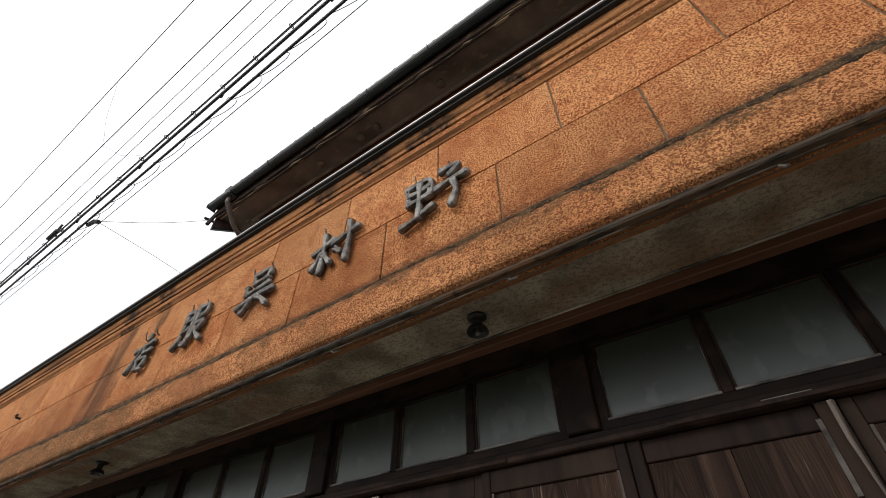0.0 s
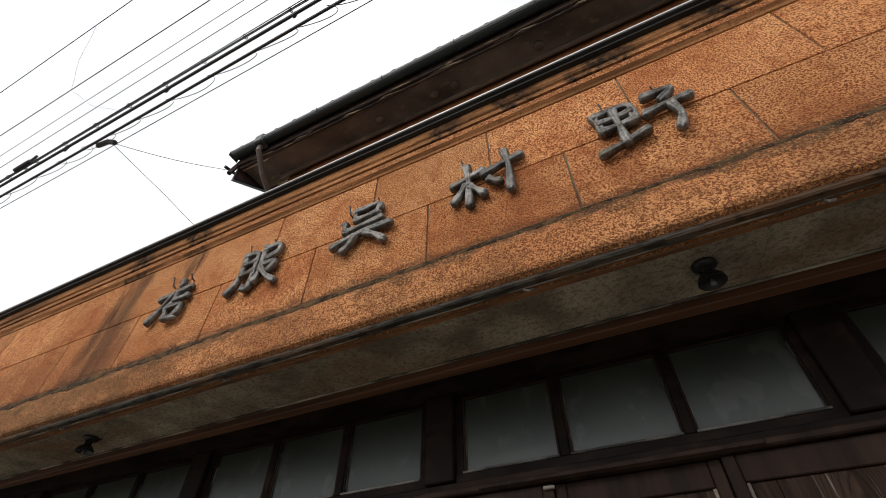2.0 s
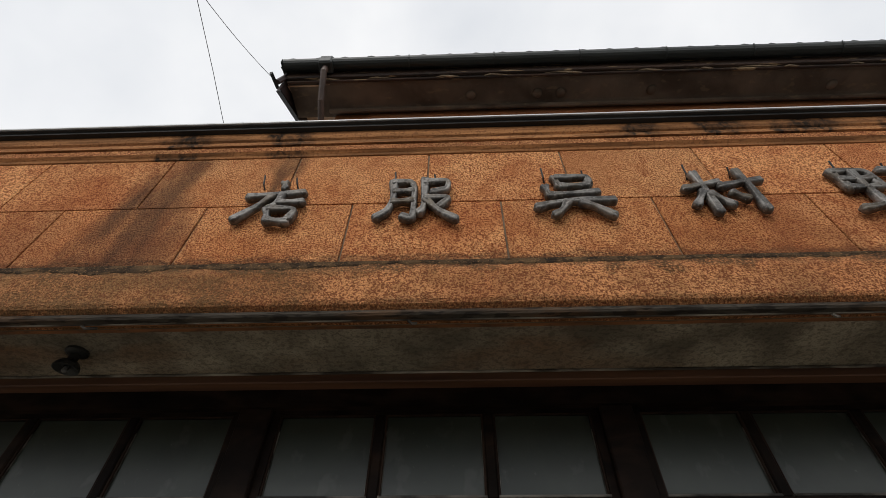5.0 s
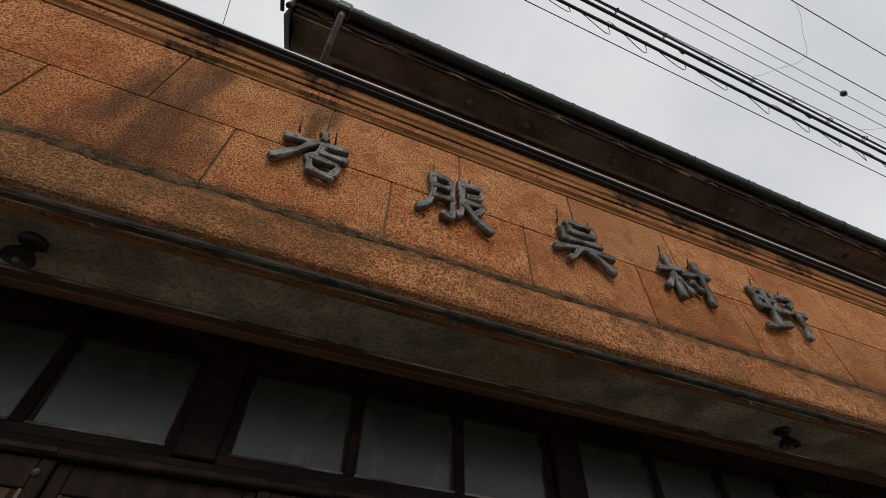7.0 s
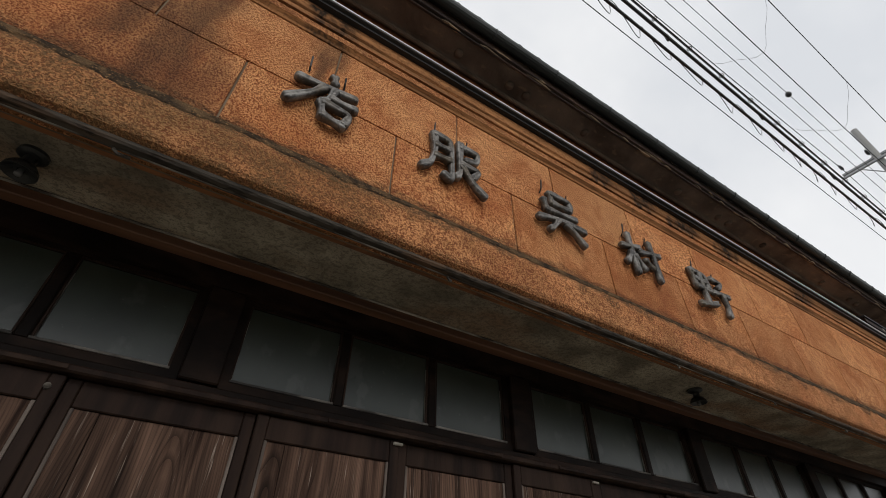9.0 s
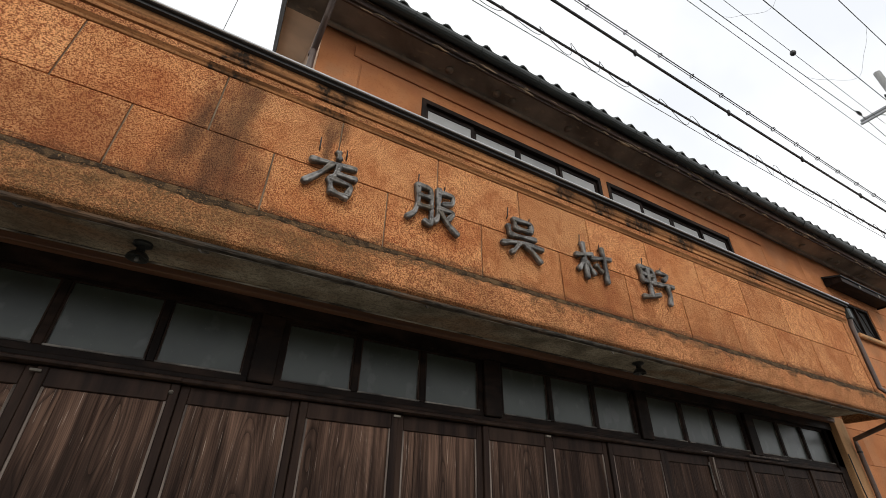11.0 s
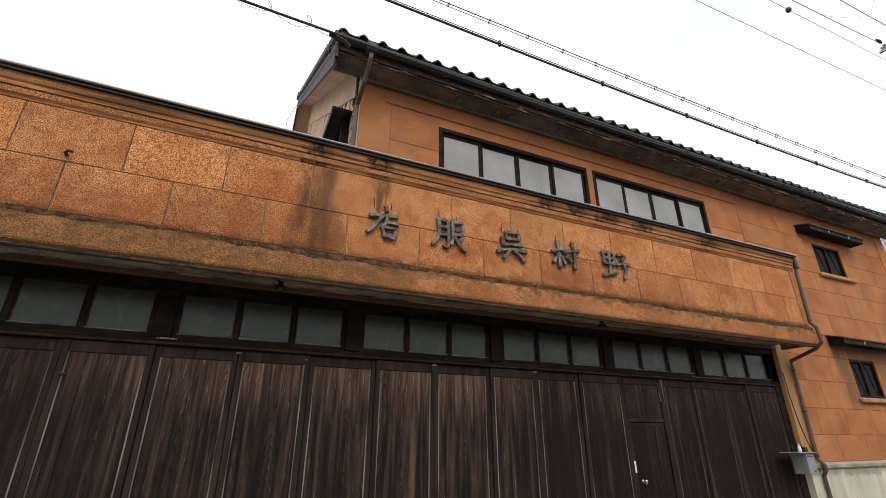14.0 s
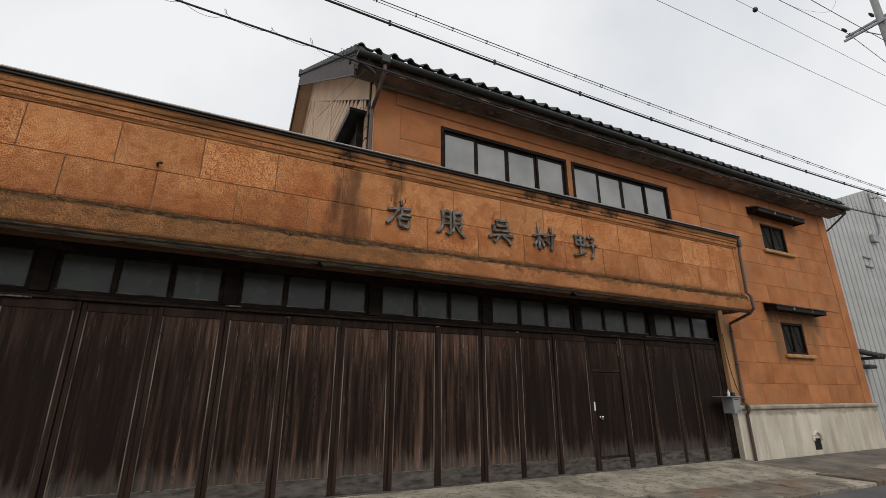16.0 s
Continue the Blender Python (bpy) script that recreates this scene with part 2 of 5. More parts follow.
def timber(name, dark, light, worn):
    """Wide upright plain-sawn boards: growth rings that close into long arches round each board's middle, dark where they are dense, pale worn streaks, and a tone of its own for each board."""
    m = surface(name, dark, light, size=(30.0, 30.0, 1.1), rough=0.72, bump=0.9, bump_size=(110.0, 110.0, 3.5), bump_depth=0.007,
                grain=(worn, (85.0, 85.0, 3.6), 0.635, 0.75), coarse=((dark[0] * 0.6, dark[1] * 0.6, dark[2] * 0.6), (5.0, 5.0, 0.5), 0.6), spec=0.12, detail=8.0)
    n, l = m.node_tree.nodes, m.node_tree.links
    b = n["Principled BSDF"]
    base = b.inputs["Base Color"].links[0].from_socket
    tc, info, sep = n.new("ShaderNodeTexCoord"), n.new("ShaderNodeObjectInfo"), n.new("ShaderNodeSeparateXYZ")
    l.new(tc.outputs["Object"], sep.inputs[0])

    def calc(op, *given):
        x = n.new("ShaderNodeMath")
        x.operation = op
        for i, v in enumerate(given):
            if isinstance(v, (int, float)):
                x.inputs[i].default_value = v
            else:
                l.new(v, x.inputs[i])
        return x.outputs[0]

    def waver(scale, step):
        mp, add, t = n.new("ShaderNodeMapping"), n.new("ShaderNodeVectorMath"), n.new("ShaderNodeTexNoise")
        mp.inputs["Scale"].default_value = scale
        t.inputs["Scale"].default_value, t.inputs["Detail"].default_value = 1.0, 2.0
        l.new(tc.outputs["Object"], mp.inputs[0]), l.new(mp.outputs[0], add.inputs[0])
        l.new(calc("MULTIPLY", info.outputs["Random"], step), add.inputs[1])
        l.new(add.outputs[0], t.inputs[0])
        return calc("SUBTRACT", t.outputs["Fac"], 0.5)

    shift = calc("MULTIPLY", calc("SUBTRACT", info.outputs["Random"], 0.5), 0.22)
    across = calc("ADD", calc("ADD", sep.outputs[0], shift), calc("MULTIPLY", waver((3.0, 3.0, 0.9), 71.0), 0.16))
    deep = calc("ADD", calc("MULTIPLY", sep.outputs[2], 0.045), calc("MULTIPLY", waver((2.0, 2.0, 0.6), 43.0), 0.22))
    radius = calc("SQRT", calc("ADD", calc("MULTIPLY", across, across), calc("MULTIPLY", deep, deep)))
    rings = calc("FRACT", calc("MULTIPLY", radius, 95.0))
    r = n.new("ShaderNodeValToRGB")
    r.color_ramp.elements[0].position, r.color_ramp.elements[0].color = 0.0, (0.07, 0.06, 0.055, 1)
    r.color_ramp.elements[1].position, r.color_ramp.elements[1].color = 0.42, (1, 1, 1, 1)
    r.color_ramp.elements.new(1.0).color = (0.70, 0.68, 0.66, 1)
    l.new(rings, r.inputs[0])
    near = n.new("ShaderNodeMapRange")
    near.interpolation_type = "SMOOTHSTEP"
    for key, v in (("From Min", 0.03), ("From Max", 0.20), ("To Min", 0.97), ("To Max", 0.45)):
        near.inputs[key].default_value = v
    l.new(radius, near.inputs["Value"])
    x = n.new("ShaderNodeMix")
    x.data_type, x.blend_type = "RGBA", "MULTIPLY"
    l.new(near.outputs[0], x.inputs[0]), l.new(base, x.inputs[6]), l.new(r.outputs[0], x.inputs[7])
    tone, tint = n.new("ShaderNodeMapRange"), n.new("ShaderNodeMix")
    tone.inputs["To Min"].default_value, tone.inputs["To Max"].default_value = 0.75, 1.25
    tint.data_type, tint.blend_type = "RGBA", "MULTIPLY"
    tint.inputs[0].default_value = 1.0
    l.new(info.outputs["Random"], tone.inputs["Value"]), l.new(x.outputs[2], tint.inputs[6]), l.new(tone.outputs[0], tint.inputs[7])
    l.new(tint.outputs[2], b.inputs["Base Color"])
    return m


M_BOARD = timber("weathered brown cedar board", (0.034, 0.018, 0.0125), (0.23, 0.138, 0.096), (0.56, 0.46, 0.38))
# Darker over the middle height of every board.
stain_and_shade(M_BOARD, [(-30, 30, 0.36, 2.06, 0.32)], (0.010, 0.006, 0.0048), 0.95, 0.5, (16, 16, 0.7))
# Darker again on the doors at the left and right.
stain_and_shade(M_BOARD, [(-14, -7.6, -0.2, 3.0, 0.6), (-2.4, 4.0, -0.2, 3.0, 0.4)], (0.014, 0.008, 0.006), 0.80, 0.3, (9, 9, 0.7))
stain_and_shade(M_BOARD, [(-30, 30, -1, 0.40, 0.14)], (0.13, 0.115, 0.10), 0.5, 0.2, (14, 14, 1.2))
M_STILE = surface("dark brown door timber", (0.011, 0.0062, 0.0046), (0.036, 0.020, 0.014), size=(14, 14, 1.2), rough=0.65, bump=0.4, bump_size=(90, 90, 5), bump_depth=0.004,
                  coarse=((0.07, 0.042, 0.028), (6, 6, 0.8), 0.45), spec=0.15)
M_WORN = surface("pale worn timber edge", (0.022, 0.014, 0.011), (0.25, 0.20, 0.165), size=(22, 22, 1.3), rough=0.8, bump=0.3, spread=(0.36, 0.66))
# Strips darker on the right-hand doors.
stain_and_shade(M_WORN, [(0.3, 4.0, -1, 3.0, 0.3)], (0.022, 0.014, 0.011), 0.8, 0.2, (9, 9, 0.8))
M_BEAD = surface("worn pale-edged bead", (0.03, 0.026, 0.022), (0.26, 0.235, 0.20), size=(4, 9, 9), spread=(0.4, 0.68), rough=0.7, bump=0.2)
M_FOOT = surface("greyed bottom rail timber", (0.022, 0.018, 0.015), (0.13, 0.112, 0.098), size=(5, 30, 18), rough=0.8, bump=0.5, bump_size=(6, 90, 90), bump_depth=0.004)
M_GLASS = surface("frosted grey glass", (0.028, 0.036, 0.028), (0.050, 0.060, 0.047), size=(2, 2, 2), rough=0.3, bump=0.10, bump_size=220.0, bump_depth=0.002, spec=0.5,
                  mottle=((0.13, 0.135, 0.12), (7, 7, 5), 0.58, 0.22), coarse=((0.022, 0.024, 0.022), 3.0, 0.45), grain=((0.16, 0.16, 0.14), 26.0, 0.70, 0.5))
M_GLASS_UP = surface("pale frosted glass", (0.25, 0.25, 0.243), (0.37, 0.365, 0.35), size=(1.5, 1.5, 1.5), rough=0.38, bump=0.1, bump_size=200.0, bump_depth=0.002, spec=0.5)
M_IRON = surface("weathered grey cast metal", (0.055, 0.050, 0.045), (0.25, 0.235, 0.215), size=(9, 9, 9), rough=0.5, metal=0.35, bump=0.7, bump_size=34.0, bump_depth=0.012, spread=(0.36, 0.66),
                 coarse=((0.10, 0.072, 0.04), 5.0, 0.75), mottle=((0.03, 0.025, 0.02), 22.0, 0.55, 0.6), grain=((0.36, 0.34, 0.31), 60.0, 0.60, 0.5))
M_BLACK = surface("black painted metal", (0.012, 0.013, 0.013), (0.03, 0.032, 0.03), rough=0.45, bump=0.1)
M_BULB = surface("dull glass bulb", (0.10, 0.10, 0.095), (0.2, 0.2, 0.19), rough=0.15, bump=0.0)
M_GUTTER = surface("dark green-black gutter", (0.014, 0.018, 0.016), (0.035, 0.04, 0.036), size=(1, 5, 5), rough=0.5, bump=0.15)
M_PIPE = surface("brown painted pipe", (0.06, 0.037, 0.028), (0.13, 0.082, 0.06), size=(6, 6, 1.0), rough=0.55, bump=0.1, coarse=((0.05, 0.04, 0.035), 3.0, 0.5))
M_TILE = surface("blackish glazed roof tile", (0.02, 0.023, 0.022), (0.06, 0.065, 0.06), size=(3, 3, 3), rough=0.72, bump=0.3, coarse=((0.06, 0.068, 0.05), 2.0, 0.5), tone=(0.7, 1.3))
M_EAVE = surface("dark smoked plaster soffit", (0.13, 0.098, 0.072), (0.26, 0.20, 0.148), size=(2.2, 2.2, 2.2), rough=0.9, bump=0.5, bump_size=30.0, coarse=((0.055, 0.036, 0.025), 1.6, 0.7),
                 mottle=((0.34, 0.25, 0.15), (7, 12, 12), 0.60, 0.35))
M_EAVEBOARD = surface("weathered eave board", (0.028, 0.017, 0.012), (0.085, 0.043, 0.025), size=(1.6, 14, 14), rough=0.75, bump=0.4,
                      mottle=((0.42, 0.29, 0.16), (3.2, 16, 16), 0.59, 0.9), coarse=((0.015, 0.011, 0.009), (1.5, 6, 6), 0.7))
M_PEEL = surface("bare peeled timber", (0.10, 0.07, 0.045), (0.46, 0.34, 0.21), size=(6, 16, 16), rough=0.85, bump=0.4)
M_CREAM = surface("cream painted plaster", (0.54, 0.36, 0.235), (0.70, 0.50, 0.345), size=(1, 1, 1), rough=0.85, bump=0.15, coarse=((0.40, 0.30, 0.22), 0.8, 0.4))
M_BARGE = surface("dark purple-brown sheet bargeboard", (0.026, 0.017, 0.018), (0.085, 0.055, 0.056), size=(14, 14, 3), rough=0.8, bump=0.3)
M_LEAD = surface("galvanised grey sheet", (0.24, 0.25, 0.26), (0.36, 0.37, 0.38), size=(4, 4, 4), rough=0.5, metal=0.3, bump=0.05)
M_WHITE = surface("white plastic", (0.7, 0.7, 0.68), (0.8, 0.8, 0.78), rough=0.4, bump=0.0)
M_STEEL = surface("polished steel", (0.6, 0.6, 0.6), (0.75, 0.75, 0.75), rough=0.2, metal=1.0, bump=0.0)
M_CABLE = surface("black cable sheath", (0.012, 0.012, 0.012), (0.02, 0.02, 0.02), rough=0.6, bump=0.0)
M_POLE = surface("grey concrete pole", (0.16, 0.16, 0.155), (0.26, 0.26, 0.25), size=(3, 3, 1), rough=0.85, bump=0.2)
M_CONCRETE = surface("worn concrete apron", (0.25, 0.215, 0.163), (0.52, 0.46, 0.355), size=(2.2, 2.2, 2.2), rough=0.92, bump=0.8, bump_size=38.0, bump_depth=0.012, detail=9.0,
                     mottle=((0.10, 0.088, 0.068), (9, 9, 9), 0.55, 0.6), grain=((0.075, 0.066, 0.052), 48.0, 0.55, 0.6), coarse=((0.075, 0.062, 0.046), 0.9, 0.75))
M_DAMP = surface("dark damp concrete strip", (0.06, 0.055, 0.047), (0.17, 0.15, 0.12), size=(1.8, 1.8, 1.8), rough=0.9, bump=0.8, bump_size=40.0, bump_depth=0.012, detail=9.0,
                 grain=((0.25, 0.22, 0.18), 45.0, 0.60, 0.5), coarse=((0.26, 0.23, 0.18), 1.1, 0.6))
M_SLAB = surface("grey kerb slab", (0.13, 0.112, 0.09), (0.32, 0.285, 0.225), size=(2.5, 2.5, 2.5), rough=0.9, bump=0.7, bump_size=45.0, bump_depth=0.01, coarse=((0.26, 0.135, 0.07), 1.6, 0.8), tone=(0.55, 1.4), detail=9.0,
                 mottle=((0.07, 0.06, 0.048), 7.0, 0.56, 0.6), grain=((0.07, 0.06, 0.05), 50.0, 0.55, 0.6))
M_ROAD = surface("asphalt", (0.07, 0.07, 0.069), (0.115, 0.114, 0.112), size=(1, 1, 1), rough=0.9, bump=0.6, bump_size=120.0, bump_depth=0.006, grain=((0.12, 0.12, 0.12), 150.0, 0.62, 0.5))
M_CLAD = surface("pale grey corrugated cladding", (0.38, 0.38, 0.37), (0.47, 0.47, 0.455), size=(0.5, 0.5, 2.0), rough=0.6, bump=0.05, coarse=((0.40, 0.39, 0.36), 0.4, 0.3))
# For the unseen opposite wall and outer ground; tone set for bounce light.
M_OPP = surface("plain grey-beige render", (0.22, 0.20, 0.18), (0.32, 0.295, 0.26), size=(0.6, 0.6, 0.6), rough=0.9)
M_INSIDE = surface("dark interior", (0.01, 0.01, 0.01), (0.02, 0.018, 0.016), rough=0.9)


# ---- mesh helpers ----
def box(bm, x0, x1, y0, y1, z0, z1):
    vs = [bm.verts.new((x, y, z)) for x in (x0, x1) for y in (y0, y1) for z in (z0, z1)]
    for q in ((0, 1, 3, 2), (4, 6, 7, 5), (0, 4, 5, 1), (2, 3, 7, 6), (0, 2, 6, 4), (1, 5, 7, 3)):
        bm.faces.new([vs[i] for i in q])
    return vs


def solid(*boxes, bevel=0.0):
    bm = bmesh.new()
    for b in boxes:
        box(bm, *b)
    if bevel:
        bmesh.ops.bevel(bm, geom=bm.edges[:], offset=bevel, segments=1, affect="EDGES")
    return bm


def tube(points, radius, sides=8, bm=None, radii=None):
    """A round bar along points."""
    bm = bm or bmesh.new()
    pts = [Vector(p) for p in points]
    rings = []
    for i, p in enumerate(pts):
        d = (pts[min(i + 1, len(pts) - 1)] - pts[max(i - 1, 0)]).normalized()
        up = Vector((0, 0, 1)) if abs(d.z) < 0.9 else Vector((0, 1, 0))
        u = d.cross(up).normalized()
        v = u.cross(d)
        r = radii[i] if radii else radius
        rings.append([bm.verts.new(p + r * (math.cos(a) * u + math.sin(a) * v)) for a in (2 * math.pi * k / sides for k in range(sides))])
    for a, b in zip(rings, rings[1:]):
        for k in range(sides):
            bm.faces.new((a[k], a[(k + 1) % sides], b[(k + 1) % sides], b[k]))
    bm.faces.new(rings[0][::-1]), bm.faces.new(rings[-1])
    return bm


def lathe(profile, centre, sides=20, axis="z"):
    """A turned shape: profile of (radius, height) round an upright axis at centre."""
    bm = bmesh.new()
    rings = []
    for r, h in profile:
        ring = []
        for k in range(sides):
            a = 2 * math.pi * k / sides
            p = Vector((r * math.cos(a), r * math.sin(a), h))
            if axis == "y":
                p = Vector((p.x, p.z, p.y))
            ring.append(bm.verts.new(p + Vector(centre)))
        rings.append(ring)
    for a, b in zip(rings, rings[1:]):
        for k in range(sides):
            bm.faces.new((a[k], a[(k + 1) % sides], b[(k + 1) % sides], b[k]))
    bm.faces.new(rings[0][::-1]), bm.faces.new(rings[-1])
    return bm


def section(profile, x0, x1, pieces=1):
    """A closed (y, z) outline drawn out along x."""
    bm = bmesh.new()
    rings = [[bm.verts.new((x0 + (x1 - x0) * i / pieces, y, z)) for y, z in profile] for i in range(pieces + 1)]
    k = len(profile)
    for a, b in zip(rings, rings[1:]):
        for j in range(k):
            bm.faces.new((a[j], a[(j + 1) % k], b[(j + 1) % k], b[j]))
    bm.faces.new(rings[0][::-1]), bm.faces.new(rings[-1])
    return bm


def mesh_of(name, bm, material, smooth=False):
    bmesh.ops.recalc_face_normals(bm, faces=bm.faces[:])
    me = bpy.data.meshes.new(name)
    bm.to_mesh(me)
    bm.free()
    me.materials.append(material)
    if smooth:
        me.shade_smooth()
    return me


def part(name, bm, material, parent=None, label="", smooth=False):
    ob = new(name, mesh_of(name, bm, material, smooth))
    if parent:
        ob.parent = parent
        ob.matrix_parent_inverse = parent.matrix_basis.inverted() if parent.type == "EMPTY" else Matrix()
    return tagged(ob, label)


def piece(name, me, parent, x, y, z):
    ob = new(name, me)
    ob.parent = parent
    ob.location = (x, y, z)
    return ob


def thing(name, label, category, base=(0, 0, 0), group="", kind=""):
    ob = new(name)
    ob.matrix_basis = Matrix.Translation(base)
    return tagged(ob, label, category, group, kind)


def single(name, bm, material, label, category, group="", kind="", smooth=False):
    return tagged(part(name, bm, material, smooth=smooth), label, category, group, kind)


# ---- the ground ----
L, R = -13.0, 3.52          # ends of the shop front
single("ground", solid((-600, 600, -600, 600, -0.6, -0.16)), M_OPP, "bare level ground reaching the horizon", "ground", kind="structure")
single("road", solid((-60, 60, -6.2, -0.06, -0.3, -0.145)), M_ROAD, "dark grey asphalt road along the shop", "road", kind="structure")
apron = section([(0.92, -0.3), (0.92, -0.085), (1.5, -0.055), (2.6, -0.015), (2.6, -0.3)], L, R, 1)
single("pavement", apron, M_CONCRETE, "stained concrete apron before the shop doors", "pavement", kind="structure")
wing_apron = section([(0.92, -0.3), (0.92, -0.09), (2.3, -0.06), (2.3, -0.3)], R + 0.004, 40, 1)
single("pavement", wing_apron, M_DAMP, "dark damp concrete strip beside the pale base", "pavement", kind="structure")
far_walk = section([(-8.2, -0.3), (-8.2, -0.05), (-6.204, -0.05), (-6.204, -0.3)], -60, 60, 1)
single("pavement", far_walk, M_CONCRETE, "plain concrete pavement across the street", "pavement", kind="structure")

single("kerb", solid((L, 40, -0.056, 0.916, -0.3, -0.215)), M_SLAB, "sunken concrete drain bed under the covers", "kerb", kind="structure")
drain = thing("drain_cover_row", "row of worn grey concrete drain cover slabs", "drain cover", (0, 0.5, -0.1), kind="structure")
slab_me = [mesh_of("slab", solid((-0.432, 0.432, -0.468, 0.468, -0.115, 0.0), bevel=0.014), m) for m in (M_SLAB, M_CONCRETE)]

# ---- the opposite side: an unseen wall, added to close the street ----
# Out of view; height set for pane reflections and light on the front.
single("wall_opposite", solid((-40, 40, -12.4, -12.0, -0.2, 5.0)), M_OPP, "assumed plain wall across the street, out of view", "wall", kind="structure")

# ---- parapet over the shop front ----
PY = 1.69
parapet = single("wall_parapet", solid((L, 3.46, PY + 0.012, PY + 0.16, 3.2, 4.9)), M_JOINT,
                 "scraped orange stucco parapet with panel joints and dark stains", "wall", kind="structure")
fascia = [(PY + 0.10, 3.158), (PY - 0.008, 3.158), (PY - 0.034, 3.178), (PY - 0.042, 3.20), (PY - 0.042, 3.392), (PY - 0.039, 3.405), (PY - 0.010, 3.504), (PY + 0.004, 3.512), (PY + 0.10, 3.512)]
part("fascia", section(fascia, L, 3.58, 30), M_FASCIA, parapet, "rough orange band with a mossy dark ledge")
cove = [(PY + 0.10, 4.638), (PY + 0.004, 4.638), (PY - 0.006, 4.642), (PY - 0.012, 4.66), (PY - 0.034, 4.684), (PY + 0.10, 4.684)]
part("cove", section(cove, L, 3.545, 30), M_CORNICE, parapet, "shaded ochre cove under the stippled band")
stipple = [(PY + 0.10, 4.685), (PY - 0.032, 4.685), (PY - 0.032, 4.746), (PY + 0.10, 4.746)]
part("stippled_band", section(stipple, L, 3.547, 1), M_FASCIA, parapet, "narrow stippled orange band")
cornice = [(PY + 0.10, 4.747), (PY - 0.022, 4.747), (PY - 0.022, 4.757), (PY - 0.044, 4.760), (PY - 0.046, 4.80), (PY - 0.038, 4.808), (PY - 0.056, 4.822), (PY - 0.066, 4.85), (PY - 0.066, 4.90), (PY + 0.10, 4.90)]
part("cornice", section(cornice, L, 3.55, 30), M_CORNICE, parapet, "stepped ochre moulding with black rain marks")
coping = [(PY + 0.24, 4.90), (PY - 0.105, 4.90), (PY - 0.105, 4.925), (PY - 0.125, 4.93), (PY - 0.125, 4.965), (PY + 0.24, 4.985)]
part("coping", section(coping, L, 3.60, 1), M_CAP, parapet, "dark sheet-metal coping")
part("coping_edge", tube([(L, PY - 0.128, 4.948), (3.60, PY - 0.128, 4.948)], 0.011), M_BRIGHT, parapet, "bright metal drip edge")
part("end_return", solid((3.464, 3.55, PY + 0.002, 2.26, 3.165, 4.89)), M_FASCIA, parapet)
part("frame_edge", solid((3.40, 3.47, PY - 0.012, PY + 0.02, 3.512, 4.64), bevel=0.006), M_FASCIA, parapet)

crust, edge = bmesh.new(), random.Random(21)
rows_c, spread_c = [], 0.5
for k in range(830):
    x = L + 0.01 + 0.02 * k
    spread_c = min(0.95, max(0.12, spread_c + edge.uniform(-0.09, 0.09)))
    low = min(1.0, spread_c * (0.8 + 0.25 * math.sin(0.9 * x + 0.6)) + edge.uniform(-0.06, 0.06))
    row = []
    for f, out in ((0.0, 0.001), (0.04, 0.005), (max(0.06, low - 0.1), 0.005), (max(0.08, low), 0.0005)):
        row.append(crust.verts.new((x, PY - 0.010 - 0.029 * f - 0.95 * out, 3.504 - 0.099 * f + 0.3 * out)))
    rows_c.append(row)
for a, b in zip(rows_c, rows_c[1:]):
    for q in range(3):
        crust.faces.new((a[q], b[q], b[q + 1], a[q + 1]))
part("grime_crust", crust, M_MOSS, parapet, "dark mossy crust along the ledge")

hook = single("wall_hook", tube([(-8.27, PY + 0.0, 4.12), (-8.27, PY - 0.05, 4.12), (-8.25, PY - 0.07, 4.135), (-8.21, PY - 0.07, 4.135)], 0.016, 8), M_BLACK, "short black iron hook in the parapet", "hook")
crumbs = random.Random(3)
for k in range(9):
    x = -9.6 + 1.42 * k + crumbs.uniform(-0.4, 0.4)
    part("mortar_crumb", tube([(x, PY + 0.026, 3.12), (x + 0.02, PY + 0.034, 3.108), (x + crumbs.uniform(0.03, 0.07), PY + 0.05, 3.122)], 0.008, 5), M_PALE, parapet, "pale mortar crumb")

# underside of the parapet
single("ceiling_soffit", solid((L, 3.46, 1.86, 2.44, 3.27, 3.33)), M_SOFFIT, "rough grey rendered soffit under the parapet", "soffit", kind="structure")
drip = thing("trim_drip", "dark drip edge and rusty band under the parapet", "trim", (0, PY, 3.2), kind="structure")
part("drip_edge", section([(PY - 0.012, 3.140), (PY - 0.004, 3.130), (PY + 0.022, 3.125), (PY + 0.022, 3.157), (PY - 0.012, 3.157)], L, 3.56, 24), M_DRIP, drip)
part("drip_lip", tube([(L, PY + 0.028, 3.126), (3.5, PY + 0.028, 3.126)], 0.005, 6), M_PALE, drip)
part("rust_band", section([(PY + 0.023, 3.135), (PY + 0.07, 3.148), (PY + 0.11, 3.19), (PY + 0.14, 3.25), (PY + 0.26, 3.263), (PY + 0.27, 3.266), (PY + 0.27, 3.269), (PY + 0.10, 3.269), (PY + 0.023, 3.2)], L, 3.5, 24), M_RUST, drip, "rusty orange-brown sloped band")
rail = thing("trim_soffit", "red-brown timber rail along the soffit's inner edge", "trim", (0, 2.4, 3.2), kind="structure")
part("rail", solid((L, R, 2.385, 2.47, 3.205, 3.269), bevel=0.006), M_REDWOOD, rail)
part("bead", tube([(L, 2.378, 3.262), (R, 2.378, 3.262)], 0.008, 6), M_PALE, rail, "pale mortar line")
part("head", solid((L, R, 2.472, 2.62, 3.10, 3.33)), M_DARKWOOD, rail, "black timber head beam")


